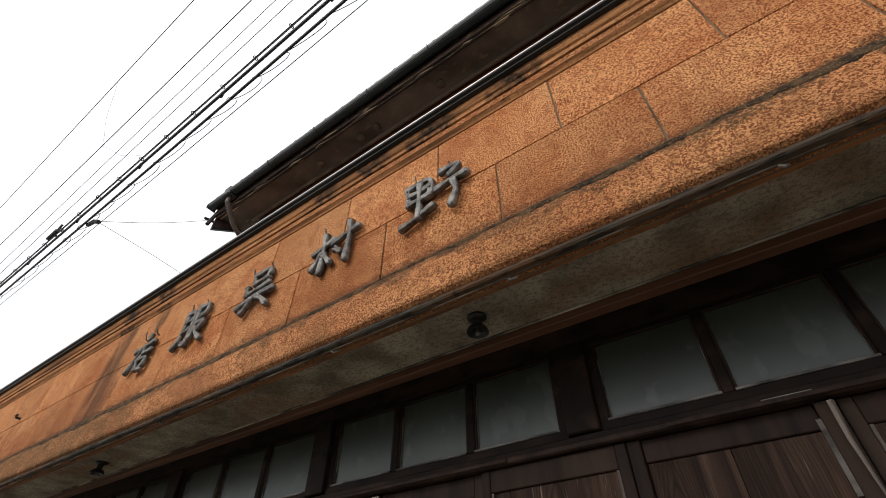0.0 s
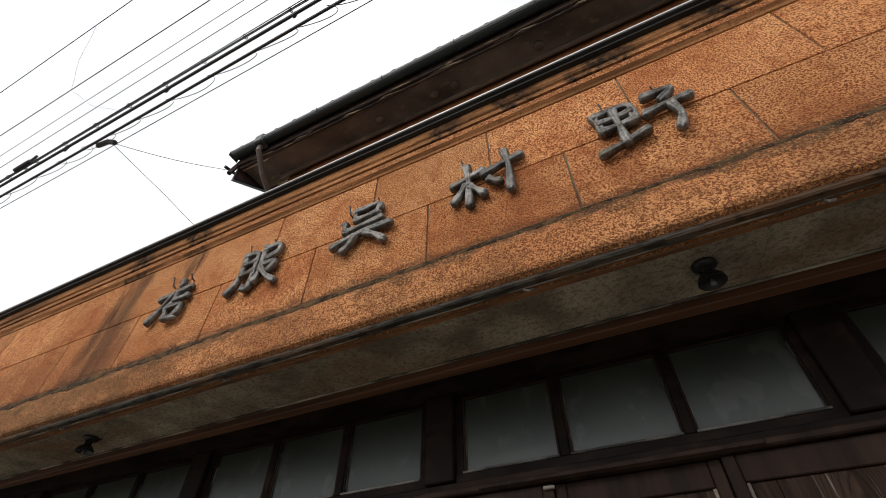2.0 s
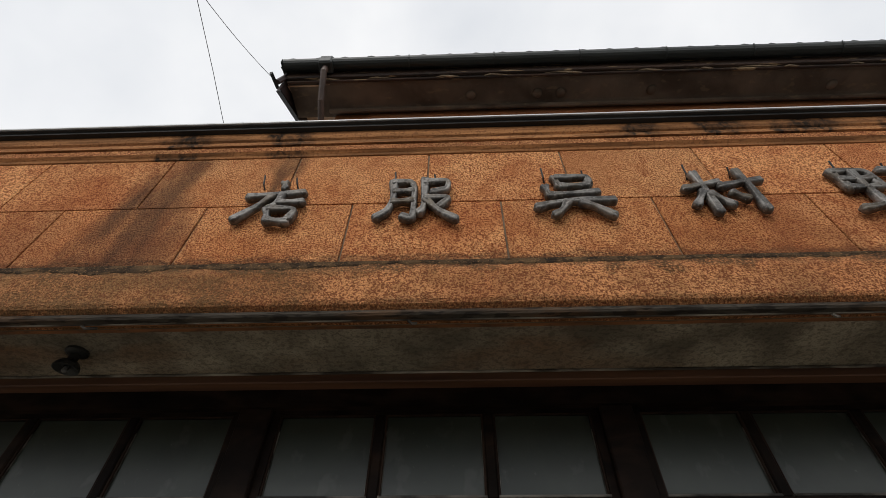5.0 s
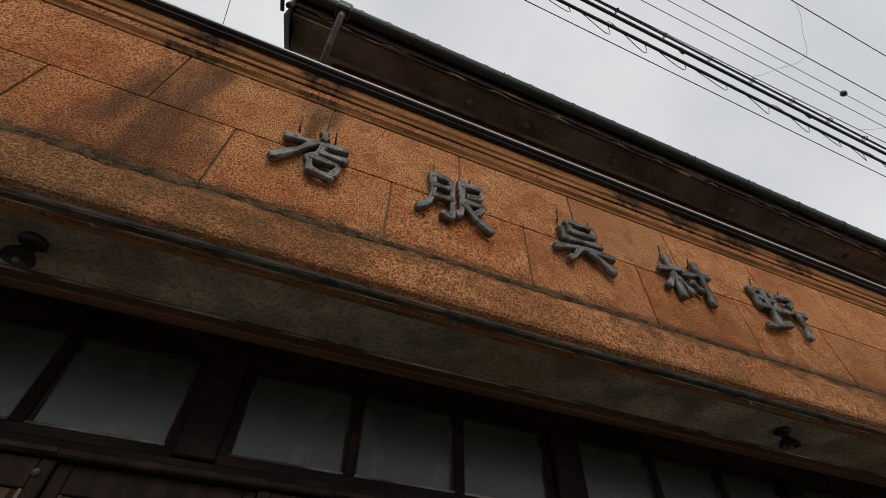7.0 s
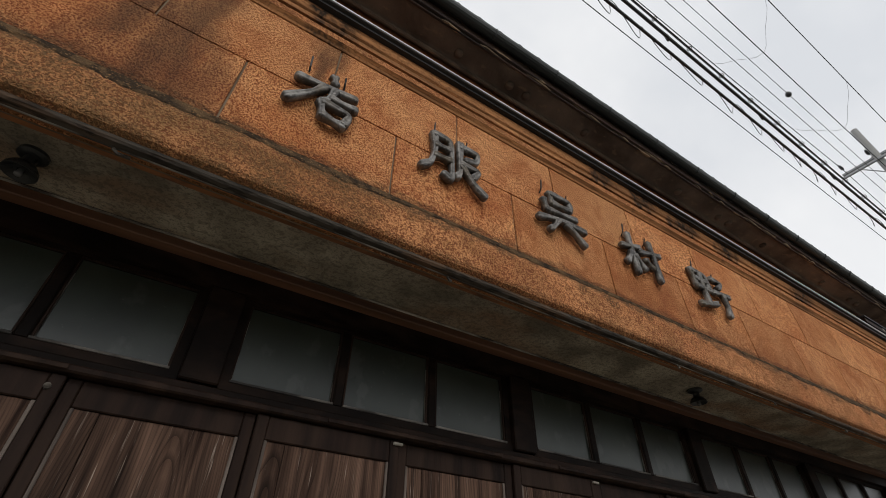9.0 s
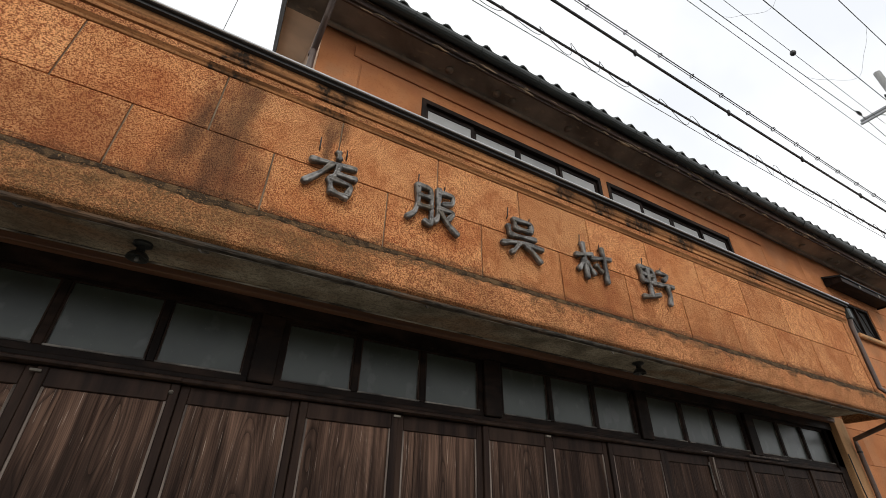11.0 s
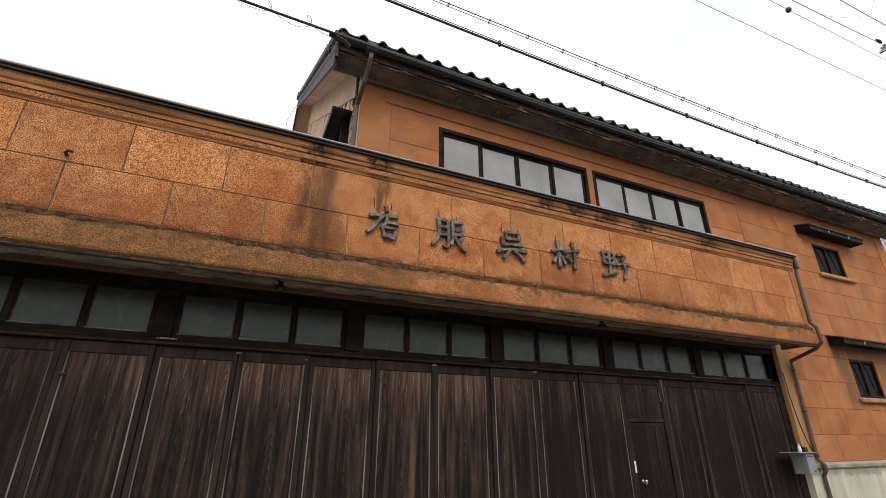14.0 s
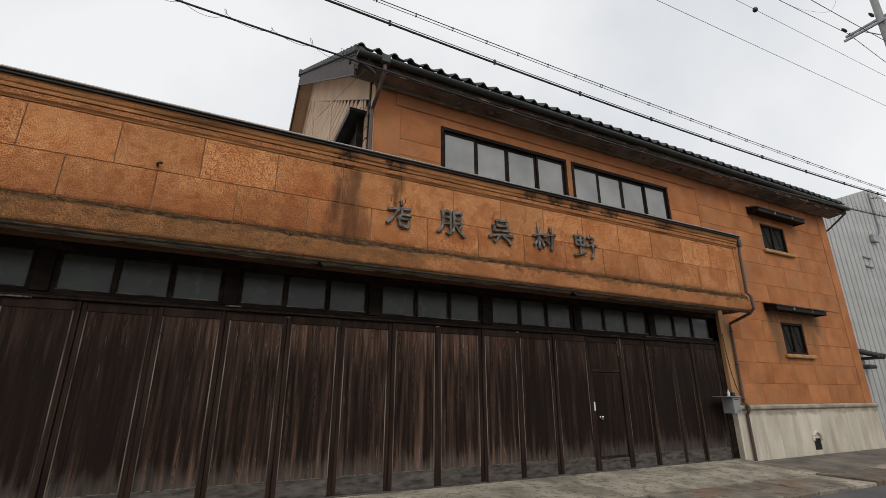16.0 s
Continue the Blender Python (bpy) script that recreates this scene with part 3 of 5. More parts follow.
# ---- ceiling lamps under the soffit ----
def soffit_lamp(x, y):
    t = thing("ceiling_lamp", "small black metal lamp holder under the grey soffit", "lamp", (x, y, 3.27), "lamps under the soffit")
    part("base", lathe([(0.062, 3.27), (0.062, 3.255), (0.045, 3.245), (0.028, 3.24), (0.028, 3.205)], (x, y, 0)), M_BLACK, t, smooth=False)
    part("shade", lathe([(0.028, 3.204), (0.05, 3.192), (0.066, 3.17), (0.07, 3.15), (0.066, 3.149), (0.03, 3.168)], (x, y, 0)), M_BLACK, t)
    part("bulb", lathe([(0.014, 3.167), (0.014, 3.15), (0.017, 3.143), (0.013, 3.132), (0.004, 3.129)], (x, y, 0)), M_BULB, t, "dull glass bulb", True)
    return t


soffit_lamp(-1.24, 2.12)
soffit_lamp(-6.08, 2.13)

# ---- transom windows ----
TY = 2.54
PITCH, FIRST = 2.128, -0.83
posts = [FIRST + PITCH * k for k in range(-5, 3)]


def transom(x0, x1, tag):
    t = thing("window_" + str(tag), "dark timber transom window with three frosted grey panes", "window", (x0, TY, 2.56), "transom windows", "structure")
    part("window_frame", solid((x0, x1, TY - 0.02, TY + 0.05, 2.555, 2.60), (x0, x1, TY - 0.01, TY + 0.05, 3.075, 3.099),
                               (x0, x0 + 0.045, TY - 0.012, TY + 0.05, 2.60, 3.075), (x1 - 0.045, x1, TY - 0.012, TY + 0.05, 2.60, 3.075)), M_DARKWOOD, t)
    w = (x1 - x0 - 0.09 - 0.12) / 3
    for k in range(3):
        a = x0 + 0.045 + k * (w + 0.06)
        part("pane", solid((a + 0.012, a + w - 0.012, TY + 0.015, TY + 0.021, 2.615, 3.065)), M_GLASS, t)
        part("sill_bead", solid((a, a + w, TY - 0.026, TY + 0.014, 2.6005, 2.614), bevel=0.002), M_BEAD, t, "pale worn sill bead")
        part("glazing_bead", solid((a, a + w, TY - 0.004, TY + 0.014, 3.066, 3.0745),
                                   (a, a + 0.011, TY - 0.005, TY + 0.014, 2.6145, 3.0655), (a + w - 0.011, a + w, TY - 0.005, TY + 0.014, 2.6145, 3.0655), bevel=0.002), M_STILE, t)
        # Pale strips beside each pane stand in for the beads' edge highlight.
        for e in (a + 0.0115, a + w - 0.0145):
            part("putty_line", solid((e, e + 0.003, TY + 0.006, TY + 0.0145, 2.6145, 2.98)), M_BEAD, t, "thin pale strip for the bead's edge highlight")
        if k < 2:
            part("muntin", solid((a + w + 0.001, a + w + 0.059, TY - 0.015, TY + 0.045, 2.60, 3.0745), bevel=0.008), M_DARKWOOD, t)
    return t


shop = thing("trim_shop_frame", "near-black timber posts and beams of the shop front", "frame", (0, TY, 0), kind="structure")
for k, c in enumerate(posts):
    part("post", solid((c - 0.095, c + 0.095, TY - 0.055, TY + 0.10, 2.56, 3.10), bevel=0.008), M_DARKWOOD, shop)
    if k < len(posts) - 1:
        transom(c + 0.097, posts[k + 1] - 0.097, k + 1)
part("post", solid((3.33, R, TY - 0.055, TY + 0.10, 0.0, 3.10), bevel=0.008), M_DARKWOOD, shop)
transom(posts[-1] + 0.097, 3.328, 8)
part("lintel", solid((L, 3.33, TY - 0.04, TY + 0.10, 2.515, 2.553), bevel=0.006), M_DARKWOOD, shop)
part("track", solid((L, 3.33, TY - 0.075, TY + 0.08, 2.475, 2.512), bevel=0.008), M_STILE, shop, "weathered red-brown sliding track")
rng = random.Random(5)
for a, b in ((-11.0, -9.4), (-7.1, -5.6), (-4.4, -3.2), (-2.7, -1.3), (-0.4, 1.6)):
    part("batten", solid((a, b, TY - 0.085, TY - 0.076, 2.482, 2.505), bevel=0.003), M_STILE, shop, "loose weathered batten")
part("scrap_strip", solid((0.02, 0.22, TY - 0.082, TY - 0.0765, 2.492, 2.51), bevel=0.002), M_BEAD, shop, "short pale wooden scrap")
part("split_batten", tube([(0.262, TY - 0.042, 2.46), (0.255, TY - 0.042, 2.30), (0.268, TY - 0.042, 2.05)], 0.017, 5, radii=[0.016, 0.011, 0.005]), M_WORN, shop, "pale split batten")
part("bolt_head", lathe([(0.016, 0.0), (0.014, -0.008), (0.003, -0.012)], (-5.64, TY - 0.043, 2.41), 10, "y"), M_PALE, shop, "pale bolt head")
for a, b, z in ((-9.75, -9.37, 2.462), (-7.25, -7.05, 2.53), (1.0, 1.9, 2.53)):
    part("worn_strip", solid((a, b, TY - 0.084, TY - 0.0765, z, z + 0.02), bevel=0.002), M_WORN, shop, "pale worn strip")
part("back_panel", solid((L, R, TY + 0.11, TY + 0.2, -0.1, 3.4)), M_INSIDE, shop)
part("sill", solid((L, R, TY - 0.06, TY + 0.10, -0.05, 0.0), bevel=0.006), M_FOOT, shop, "greyed timber threshold")


# ---- sliding board doors ----
def board_door(x0, x1, tag, tone=0):
    """One leaf: two stiles, two rails and one or two wide upright boards."""
    y = TY - 0.022 if tag % 2 else TY
    t = thing("door_" + str(tag), "weathered dark brown board door with greyed bottom rail", "door", (x0, y, 0), "board doors", "structure")
    s = 0.06
    part("stile", solid((x0 + 0.002, x0 + s, y - 0.02, y + 0.02, 0.0, 2.47), bevel=0.005), M_STILE, t)
    part("stile", solid((x1 - s, x1 - 0.002, y - 0.02, y + 0.02, 0.0, 2.47), bevel=0.005), M_STILE, t)
    part("top_rail", solid((x0 + s + 0.001, x1 - s - 0.001, y - 0.016, y + 0.02, 2.35, 2.47), bevel=0.005), M_STILE, t)
    part("bottom_rail", solid((x0 + s + 0.001, x1 - s - 0.001, y - 0.016, y + 0.02, 0.0, 0.233), bevel=0.005), M_FOOT, t, "greyed bottom rail")
    seam = rng.choice((0.0, 0.16, 0.24, 0.80))
    cuts = [x0 + s] + ([x0 + s + (x1 - x0 - 2 * s) * seam] if seam else []) + [x1 - s]
    for a, _ in ((x0 + s + 0.0015, 0), (x1 - s - 0.0165, 1)):
        part("edge_strip", solid((a, a + 0.015, y - 0.014, y - 0.0045, 0.235, 2.348), bevel=0.002), M_WORN, t, "pale worn edge strip")
    part("edge_strip", solid((x0 + s + 0.0165, x1 - s - 0.0165, y - 0.012, y - 0.0045, 0.235, 0.243), bevel=0.002), M_WORN, t, "pale worn edge strip")
    for a, b in zip(cuts, cuts[1:]):
        d, half = rng.uniform(-0.002, 0.002), (b - a) / 2
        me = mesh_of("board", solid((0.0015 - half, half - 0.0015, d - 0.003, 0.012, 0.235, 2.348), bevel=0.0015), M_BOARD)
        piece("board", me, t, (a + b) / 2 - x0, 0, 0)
    return t


edges = [-12.95, -12.12, -11.29, -10.5, -9.71, -8.88, -8.05, -7.235, -6.40, -5.59, -4.76, -3.935, -3.08, -2.30, -1.50, -0.63]
for k, (a, b) in enumerate(zip(edges, edges[1:])):
    board_door(a, b, k + 1)
for k, (a, b) in enumerate(zip([0.28, 1.0, 1.81, 2.455], [1.0, 1.81, 2.455, 3.325])):
    board_door(a, b, k + 20)

# wicket door in the row
wicket = thing("door_wicket", "narrow dark wooden wicket door with a steel knob", "door", (-0.17, TY, 0), kind="structure")
part("jamb", solid((-0.628, -0.56, TY - 0.035, TY + 0.03, 0.0, 2.47), bevel=0.005), M_STILE, wicket)
part("jamb", solid((0.20, 0.278, TY - 0.035, TY + 0.03, 0.0, 2.47), bevel=0.005), M_STILE, wicket)
part("cross_rail", solid((-0.558, 0.198, TY - 0.03, TY + 0.03, 1.775, 1.83), bevel=0.005), M_STILE, wicket)
part("top_rail", solid((-0.558, 0.198, TY - 0.016, TY + 0.02, 2.36, 2.47), bevel=0.005), M_STILE, wicket)
for a in (-0.3685, 0.0105):
    piece("upper_board", mesh_of("upper_board", solid((-0.188, 0.188, -0.003, 0.012, 1.832, 2.358), bevel=0.002), M_BOARD), wicket, a + 0.17, 0, 0)
leaf = part("leaf", solid((-0.535, 0.185, TY - 0.012, TY + 0.015, 0.20, 1.765), bevel=0.004), M_STILE, wicket)
for a in (-0.52, -0.29, -0.055):
    part("board", solid((a, a + 0.22, TY - 0.018, TY - 0.0125, 0.24, 1.74), bevel=0.002), M_BOARD, leaf)
part("threshold", solid((-0.535, 0.195, TY - 0.028, TY + 0.02, 0.0, 0.13), bevel=0.006), M_FOOT, wicket, "pale greyed threshold board")
part("kick_rail", solid((-0.535, 0.195, TY - 0.022, TY + 0.02, 0.135, 0.195), bevel=0.004), M_FOOT, wicket)
knob = part("knob", lathe([(0.03, 0.0), (0.03, -0.008), (0.012, -0.012), (0.012, -0.035), (0.026, -0.045), (0.03, -0.06), (0.022, -0.072), (0.004, -0.076)], (-0.45, TY - 0.019, 0.93), 16, "y"),
            M_STEEL, wicket, "polished steel knob", True)
part("lock", lathe([(0.022, 0.0), (0.022, -0.012), (0.004, -0.014)], (-0.41, TY - 0.019, 0.90), 14, "y"), M_STEEL, wicket, "steel lock cylinder")
part("plate", solid((-0.605, -0.572, TY - 0.042, TY - 0.036, 1.05, 1.21), bevel=0.002), M_WHITE, wicket, "small white upright plate")
part("hinge", solid((0.18, 0.20, TY - 0.03, TY - 0.02, 2.10, 2.40)), M_FOOT, wicket)

for k, (x, z) in enumerate(((-7.98, 2.12), (-6.40, 2.43), (-3.95, 2.44), (-2.32, 2.44))):
    part("latch", solid((x - 0.03, x + 0.03, TY - 0.060, TY - 0.0425, z, z + 0.016), bevel=0.003), M_PALE if k else M_CAP, shop, "small worn metal latch")

# ---- main wall: upper storey and wing ----
WY = 2.42
WL, WR = -5.27, 9.82
TOP = 6.84


def block_rows():
    """(x0, x1, z0, z1) of the plaster blocks, leaving out the openings."""
    out = []
    rows = [(1.12, 1.60), (1.60, 2.10), (2.10, 2.64), (2.64, 3.17), (3.17, 3.658)]
    for k, (z0, z1) in enumerate(rows):
        step = 0.98
        stops = [3.86] + [3.86 + (0.45 if k % 2 else 0.9) + step * j for j in range(6)] + [9.4]
        stops = [s for s in stops if s <= 9.4]
        out += [(a, b, z0, z1) for a, b in zip(stops, stops[1:]) if b - a > 0.12]
    rows = [(3.692, 4.17), (4.17, 4.75), (4.75, 5.20), (5.20, 5.62), (5.62, 6.1), (6.1, TOP)]
    for k, (z0, z1) in enumerate(rows):
        first = 3.54 if z0 > 4.9 else 3.57
        stops = [first] + [first + (1.4 if k % 2 else 2.3) + 1.9 * j for j in range(3)] + [9.4]
        stops = sorted(s for s in stops if s <= 9.4)
        out += [(a, b, z0, z1) for a, b in zip(stops, stops[1:]) if b - a > 0.12]
    return out


OPEN = [(6.19, 7.34, 5.24, 6.01), (6.12, 7.13, 2.36, 3.18)]
wing_boxes = [(R + 0.01, 6.12, -0.1, TOP), (7.34, WR - 0.01, -0.1, TOP), (6.12, 7.34, -0.1, 2.36), (6.12, 7.34, 3.18, 5.24), (6.12, 7.34, 6.01, TOP), (7.13, 7.34, 2.36, 3.18), (6.12, 6.19, 5.24, 6.01)]
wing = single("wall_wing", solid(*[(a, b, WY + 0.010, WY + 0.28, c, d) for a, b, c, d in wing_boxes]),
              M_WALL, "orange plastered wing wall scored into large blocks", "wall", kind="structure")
part("corner_pilaster", solid((9.406, WR, WY - 0.012, WY + 0.3, 1.12, TOP), bevel=0.006), M_WALL, wing)
part("string_course", solid((R + 0.03, 9.4, WY - 0.016, WY + 0.01, 3.66, 3.69), bevel=0.005), M_WALL, wing)
part("pilaster", solid((R + 0.004, 3.84, WY - 0.018, TY + 0.02, 1.12, 3.30), bevel=0.006), M_STRIP, wing, "yellowish plain plaster strip beside the doors")
part("side_wall", solid((WR - 0.25, WR - 0.011, WY + 0.31, 18.5, -0.1, TOP)), M_WALL, wing)

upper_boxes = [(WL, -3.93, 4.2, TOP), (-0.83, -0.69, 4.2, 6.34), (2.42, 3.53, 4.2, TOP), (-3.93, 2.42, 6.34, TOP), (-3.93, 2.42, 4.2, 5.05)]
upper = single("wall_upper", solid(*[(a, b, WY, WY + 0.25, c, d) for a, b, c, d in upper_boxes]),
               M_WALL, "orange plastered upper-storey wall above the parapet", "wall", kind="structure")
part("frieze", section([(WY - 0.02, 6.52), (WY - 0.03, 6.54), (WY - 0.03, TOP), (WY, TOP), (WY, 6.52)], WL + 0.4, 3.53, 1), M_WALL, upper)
for a, b, c, d in ((-4.76, -4.335, 5.52, 5.83), (-4.325, -3.95, 5.52, 5.83), (-4.76, -3.95, 5.845, 6.45), (-4.76, -4.335, 5.0, 5.505), (-4.325, -3.95, 5.0, 5.505), (2.45, 3.50, 5.0, 5.75), (2.45, 3.50, 5.765, 6.45)):
    part("raised_panel", solid((a, b, WY - 0.008, WY, c, d), bevel=0.003), M_WALL, upper)
part("quoin", solid((WL - 0.003, -4.78, WY - 0.010, WY, 4.3, TOP), bevel=0.003), M_WALL, upper)
single("roof_lower", section([(PY + 0.245, 4.80), (WY, 4.92), (WY, 4.86), (PY + 0.245, 4.74)], L, 3.5, 1), M_CAP, "dark sheet-metal flashing behind the parapet", "roof", kind="structure")


def upper_window(x0, x1, tag):
    z0, z1 = 5.05, 6.34
    t = thing("window_" + str(tag), "dark framed upper window with four pale frosted panes", "window", (x0, WY, z0), "upper windows", "structure")
    part("window_frame", solid((x0, x1, WY - 0.012, WY + 0.10, z1 - 0.07, z1), (x0, x1, WY - 0.012, WY + 0.10, z0, z0 + 0.05),
                               (x0, x0 + 0.06, WY - 0.012, WY + 0.10, z0 + 0.05, z1 - 0.07), (x1 - 0.06, x1, WY - 0.012, WY + 0.10, z0 + 0.05, z1 - 0.07)), M_DARKWOOD, t)
    w = (x1 - x0 - 0.12) / 4
    for k in range(4):
        a = x0 + 0.06 + k * w
        y = WY + (0.03 if k in (0, 3) else 0.055)
        sash = part("sash", solid((a + 0.002, a + 0.048, y, y + 0.03, z0 + 0.05, z1 - 0.07), (a + w - 0.048, a + w - 0.002, y, y + 0.03, z0 + 0.05, z1 - 0.07),
                                  (a + 0.048, a + w - 0.048, y, y + 0.03, z1 - 0.13, z1 - 0.07), (a + 0.048, a + w - 0.048, y, y + 0.03, z0 + 0.05, z0 + 0.1)), M_DARKWOOD, t)
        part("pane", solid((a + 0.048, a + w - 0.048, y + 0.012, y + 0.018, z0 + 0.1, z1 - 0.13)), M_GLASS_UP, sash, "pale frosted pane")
    return t


upper_window(-3.928, -0.832, 21)
upper_window(-0.688, 2.418, 22)


def wing_window(x0, x1, z0, z1, hood, tag):
    t = thing("window_" + str(tag), "small dark wing window with curved bars and an orange sill", "window", (x0, WY, z0), "wing windows", "structure")
    part("window_frame", solid((x0, x0 + 0.05, WY + 0.02, WY + 0.10, z0, z1), (x1 - 0.05, x1, WY + 0.02, WY + 0.10, z0, z1),
                               (x0 + 0.05, x1 - 0.05, WY + 0.02, WY + 0.10, z1 - 0.05, z1), (x0 + 0.05, x1 - 0.05, WY + 0.02, WY + 0.10, z0, z0 + 0.05)), M_DARKWOOD, t)
    part("pane", solid((x0 + 0.05, x1 - 0.05, WY + 0.08, WY + 0.088, z0 + 0.05, z1 - 0.05)), M_INSIDE, t)
    mid = (x0 + x1) / 2
    part("mullion", solid((mid - 0.03, mid + 0.03, WY + 0.03, WY + 0.078, z0 + 0.05, z1 - 0.05)), M_DARKWOOD, t)
    h = z1 - z0 - 0.1
    for side in ((x0 + 0.06, mid - 0.04), (mid + 0.04, x1 - 0.06)):
        pts = [(side[0] + (side[1] - side[0]) * u, WY + 0.05, z1 - 0.05 - h * v) for u, v in ((0.0, 0.02), (0.25, 0.10), (0.42, 0.28), (0.48, 0.5), (0.55, 0.72), (0.75, 0.9), (1.0, 0.98))]
        part("bar", tube(pts, 0.012, 6), M_DARKWOOD, t)
    part("window_sill", solid((x0 - 0.12, x1 + 0.2, WY - 0.09, WY - 0.007, z0 - 0.11, z0 - 0.012), bevel=0.02), M_STRIP, t, "pale ochre mortar sill")
    hx0, hx1, hz = hood
    c = thing("window_hood", "dark sheet-metal hood over a small wing window", "hood", (hx0, WY, hz), "hoods over the wing windows")
    part("roof", section([(WY - 0.34, hz + 0.02), (WY - 0.34, hz + 0.045), (WY - 0.012, hz + 0.14), (WY - 0.012, hz + 0.10)], hx0 - 0.03, hx1 + 0.03), M_CAP, c)
    part("front_board", solid((hx0, hx1, WY - 0.315, WY - 0.285, hz - 0.09, hz + 0.022), bevel=0.004), M_DARKWOOD, c)
    for a in (hx0, hx1 - 0.03):
        part("side_board", section([(WY - 0.284, hz - 0.09), (WY - 0.284, hz + 0.03), (WY - 0.012, hz + 0.10), (WY - 0.012, hz - 0.09)], a, a + 0.03), M_DARKWOOD, c)
    part("soffit_board", solid((hx0 + 0.031, hx1 - 0.031, WY - 0.28, WY - 0.013, hz - 0.06, hz - 0.045)), M_DARKWOOD, c)
    for a in (hx0 + 0.75, hx0 + 1.6):
        part("clip", solid((a, a + 0.05, WY - 0.325, WY - 0.316, hz - 0.06, hz + 0.015)), M_PALE, c, "pale metal clip")
    return t


wing_window(6.19, 7.34, 5.24, 6.01, (5.68, 7.95, 6.27), 31)
wing_window(6.12, 7.13, 2.36, 3.18, (5.52, 7.85, 3.52), 32)

# base of the wing
base = single("wall_base", solid((R + 0.0, WR + 0.05, WY - 0.042, WY + 0.009, -0.3, 1.0)), M_JOINT, "pale washed concrete base of the wing", "wall", kind="structure")
part("cornice", section([(WY - 0.05, 1.0), (WY - 0.07, 1.005), (WY - 0.09, 1.03), (WY - 0.095, 1.075), (WY - 0.08, 1.09), (WY + 0.005, 1.118), (WY + 0.005, 1.0)], R - 0.01, WR + 0.08), M_BASE, base)
part("return", solid((R - 0.004, R - 0.0005, WY - 0.046, TY - 0.04, -0.3, 1.0)), M_BASE, base)
part("vent_hood", tube([(6.48 + 0.19 * math.cos(a), WY - 0.07, 0.26 + 0.19 * math.sin(a)) for a in [math.pi * k / 10 for k in range(11)]], 0.035, 8), M_BASE, base, "arched concrete vent hood")
part("vent", solid((6.34, 6.62, WY - 0.056, WY - 0.0505, 0.04, 0.30)), M_INSIDE, base, "dark vent opening")
part("vent_grille", solid(*[(6.35 + 0.055 * k, 6.36 + 0.055 * k, WY - 0.062, WY - 0.0565, 0.045, 0.30) for k in range(5)]), M_CAP, base)


# ---- roof ----
EY, EZ, RY, RZ, BY = 1.93, 6.99, 10.6, 12.72, 19.2
RL, RR = -5.80, 10.2
slope = (RZ - EZ) / (RY - EY)
TP = 0.305


def wave_sheet(x0, x1, y0, z0, y1, z1, rows, step):
    """Tiled slope: rolls across, a small step at each course."""
    bm = bmesh.new()
    cols = int((x1 - x0) / TP) * 6
    nrm = Vector((0, z0 - z1, y1 - y0)).normalized()
    grid = []
    for j in range(rows):
        for e in (0, 1):
            f = (j + e) / rows
            lift = 0.035 * (1 - e)
            line = []
            for i in range(cols + 1):
                x = x0 + (x1 - x0) * i / cols
                u = (i % 6) / 6
                roll = 0.045 * max(0.0, math.sin(2 * math.pi * u)) - 0.012 * max(0.0, -math.sin(2 * math.pi * u))
                line.append(bm.verts.new(Vector((x, y0 + (y1 - y0) * f, z0 + (z1 - z0) * f)) + nrm * (roll + lift)))
            grid.append(line)
    for a, b in zip(grid, grid[1:]):
        for i in range(cols):
            bm.faces.new((a[i], a[i + 1], b[i + 1], b[i]))
    return bm


roof = thing("roof_main", "dark grey pantile roof with wavy eave tiles", "roof", (0, EY, EZ), kind="structure")
part("tile_field", wave_sheet(RL, RR, EY + 0.25, EZ + 0.25 * slope + 0.07, RY, RZ + 0.04, 30, 1), M_TILE, roof, smooth=True)
part("back_field", wave_sheet(RL, RR, BY, EZ + 0.1, RY, RZ + 0.04, 30, 1), M_TILE, roof, smooth=True)
part("deck", section([(EY - 0.02, EZ - 0.03), (EY - 0.02, EZ + 0.0), (RY, RZ - 0.01), (BY, EZ), (BY, EZ - 0.1), (RY, RZ - 0.12)], RL + 0.02, RR - 0.02), M_EAVEBOARD, roof)
part("ridge", tube([(RL - 0.05, RY, RZ + 0.08), (RR + 0.05, RY, RZ + 0.08)], 0.15, 10), M_TILE, roof)
for k in range(29):
    y = EY - 0.06 + 0.30 * k
    z = EZ + 0.03 + (y - EY) * slope
    verge = section([(y, z), (y + 0.36, z + 0.36 * slope - 0.02), (y + 0.36, z + 0.36 * slope + 0.05), (y + 0.10, z + 0.10 * slope + 0.125), (y, z + 0.13)], RL - 0.04, RL + 0.2)
    bmesh.ops.bevel(verge, geom=verge.edges[:], offset=0.012, segments=1, affect="EDGES")
    part("verge_tile", verge, M_TILE, roof)
# eave box
eave = thing("trim_eave", "dark weathered eave boards and smoked plaster soffit", "trim", (0, EY, EZ), kind="structure")
part("eave_board", solid((RL + 0.05, RR - 0.05, EY + 0.005, EY + 0.04, EZ - 0.17, EZ - 0.032), bevel=0.006), M_EAVEBOARD, eave, "peeling weathered eave board")
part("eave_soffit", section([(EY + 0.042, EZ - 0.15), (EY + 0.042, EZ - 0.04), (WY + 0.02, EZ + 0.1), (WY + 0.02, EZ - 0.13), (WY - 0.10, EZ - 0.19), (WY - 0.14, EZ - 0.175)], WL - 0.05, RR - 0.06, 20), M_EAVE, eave)
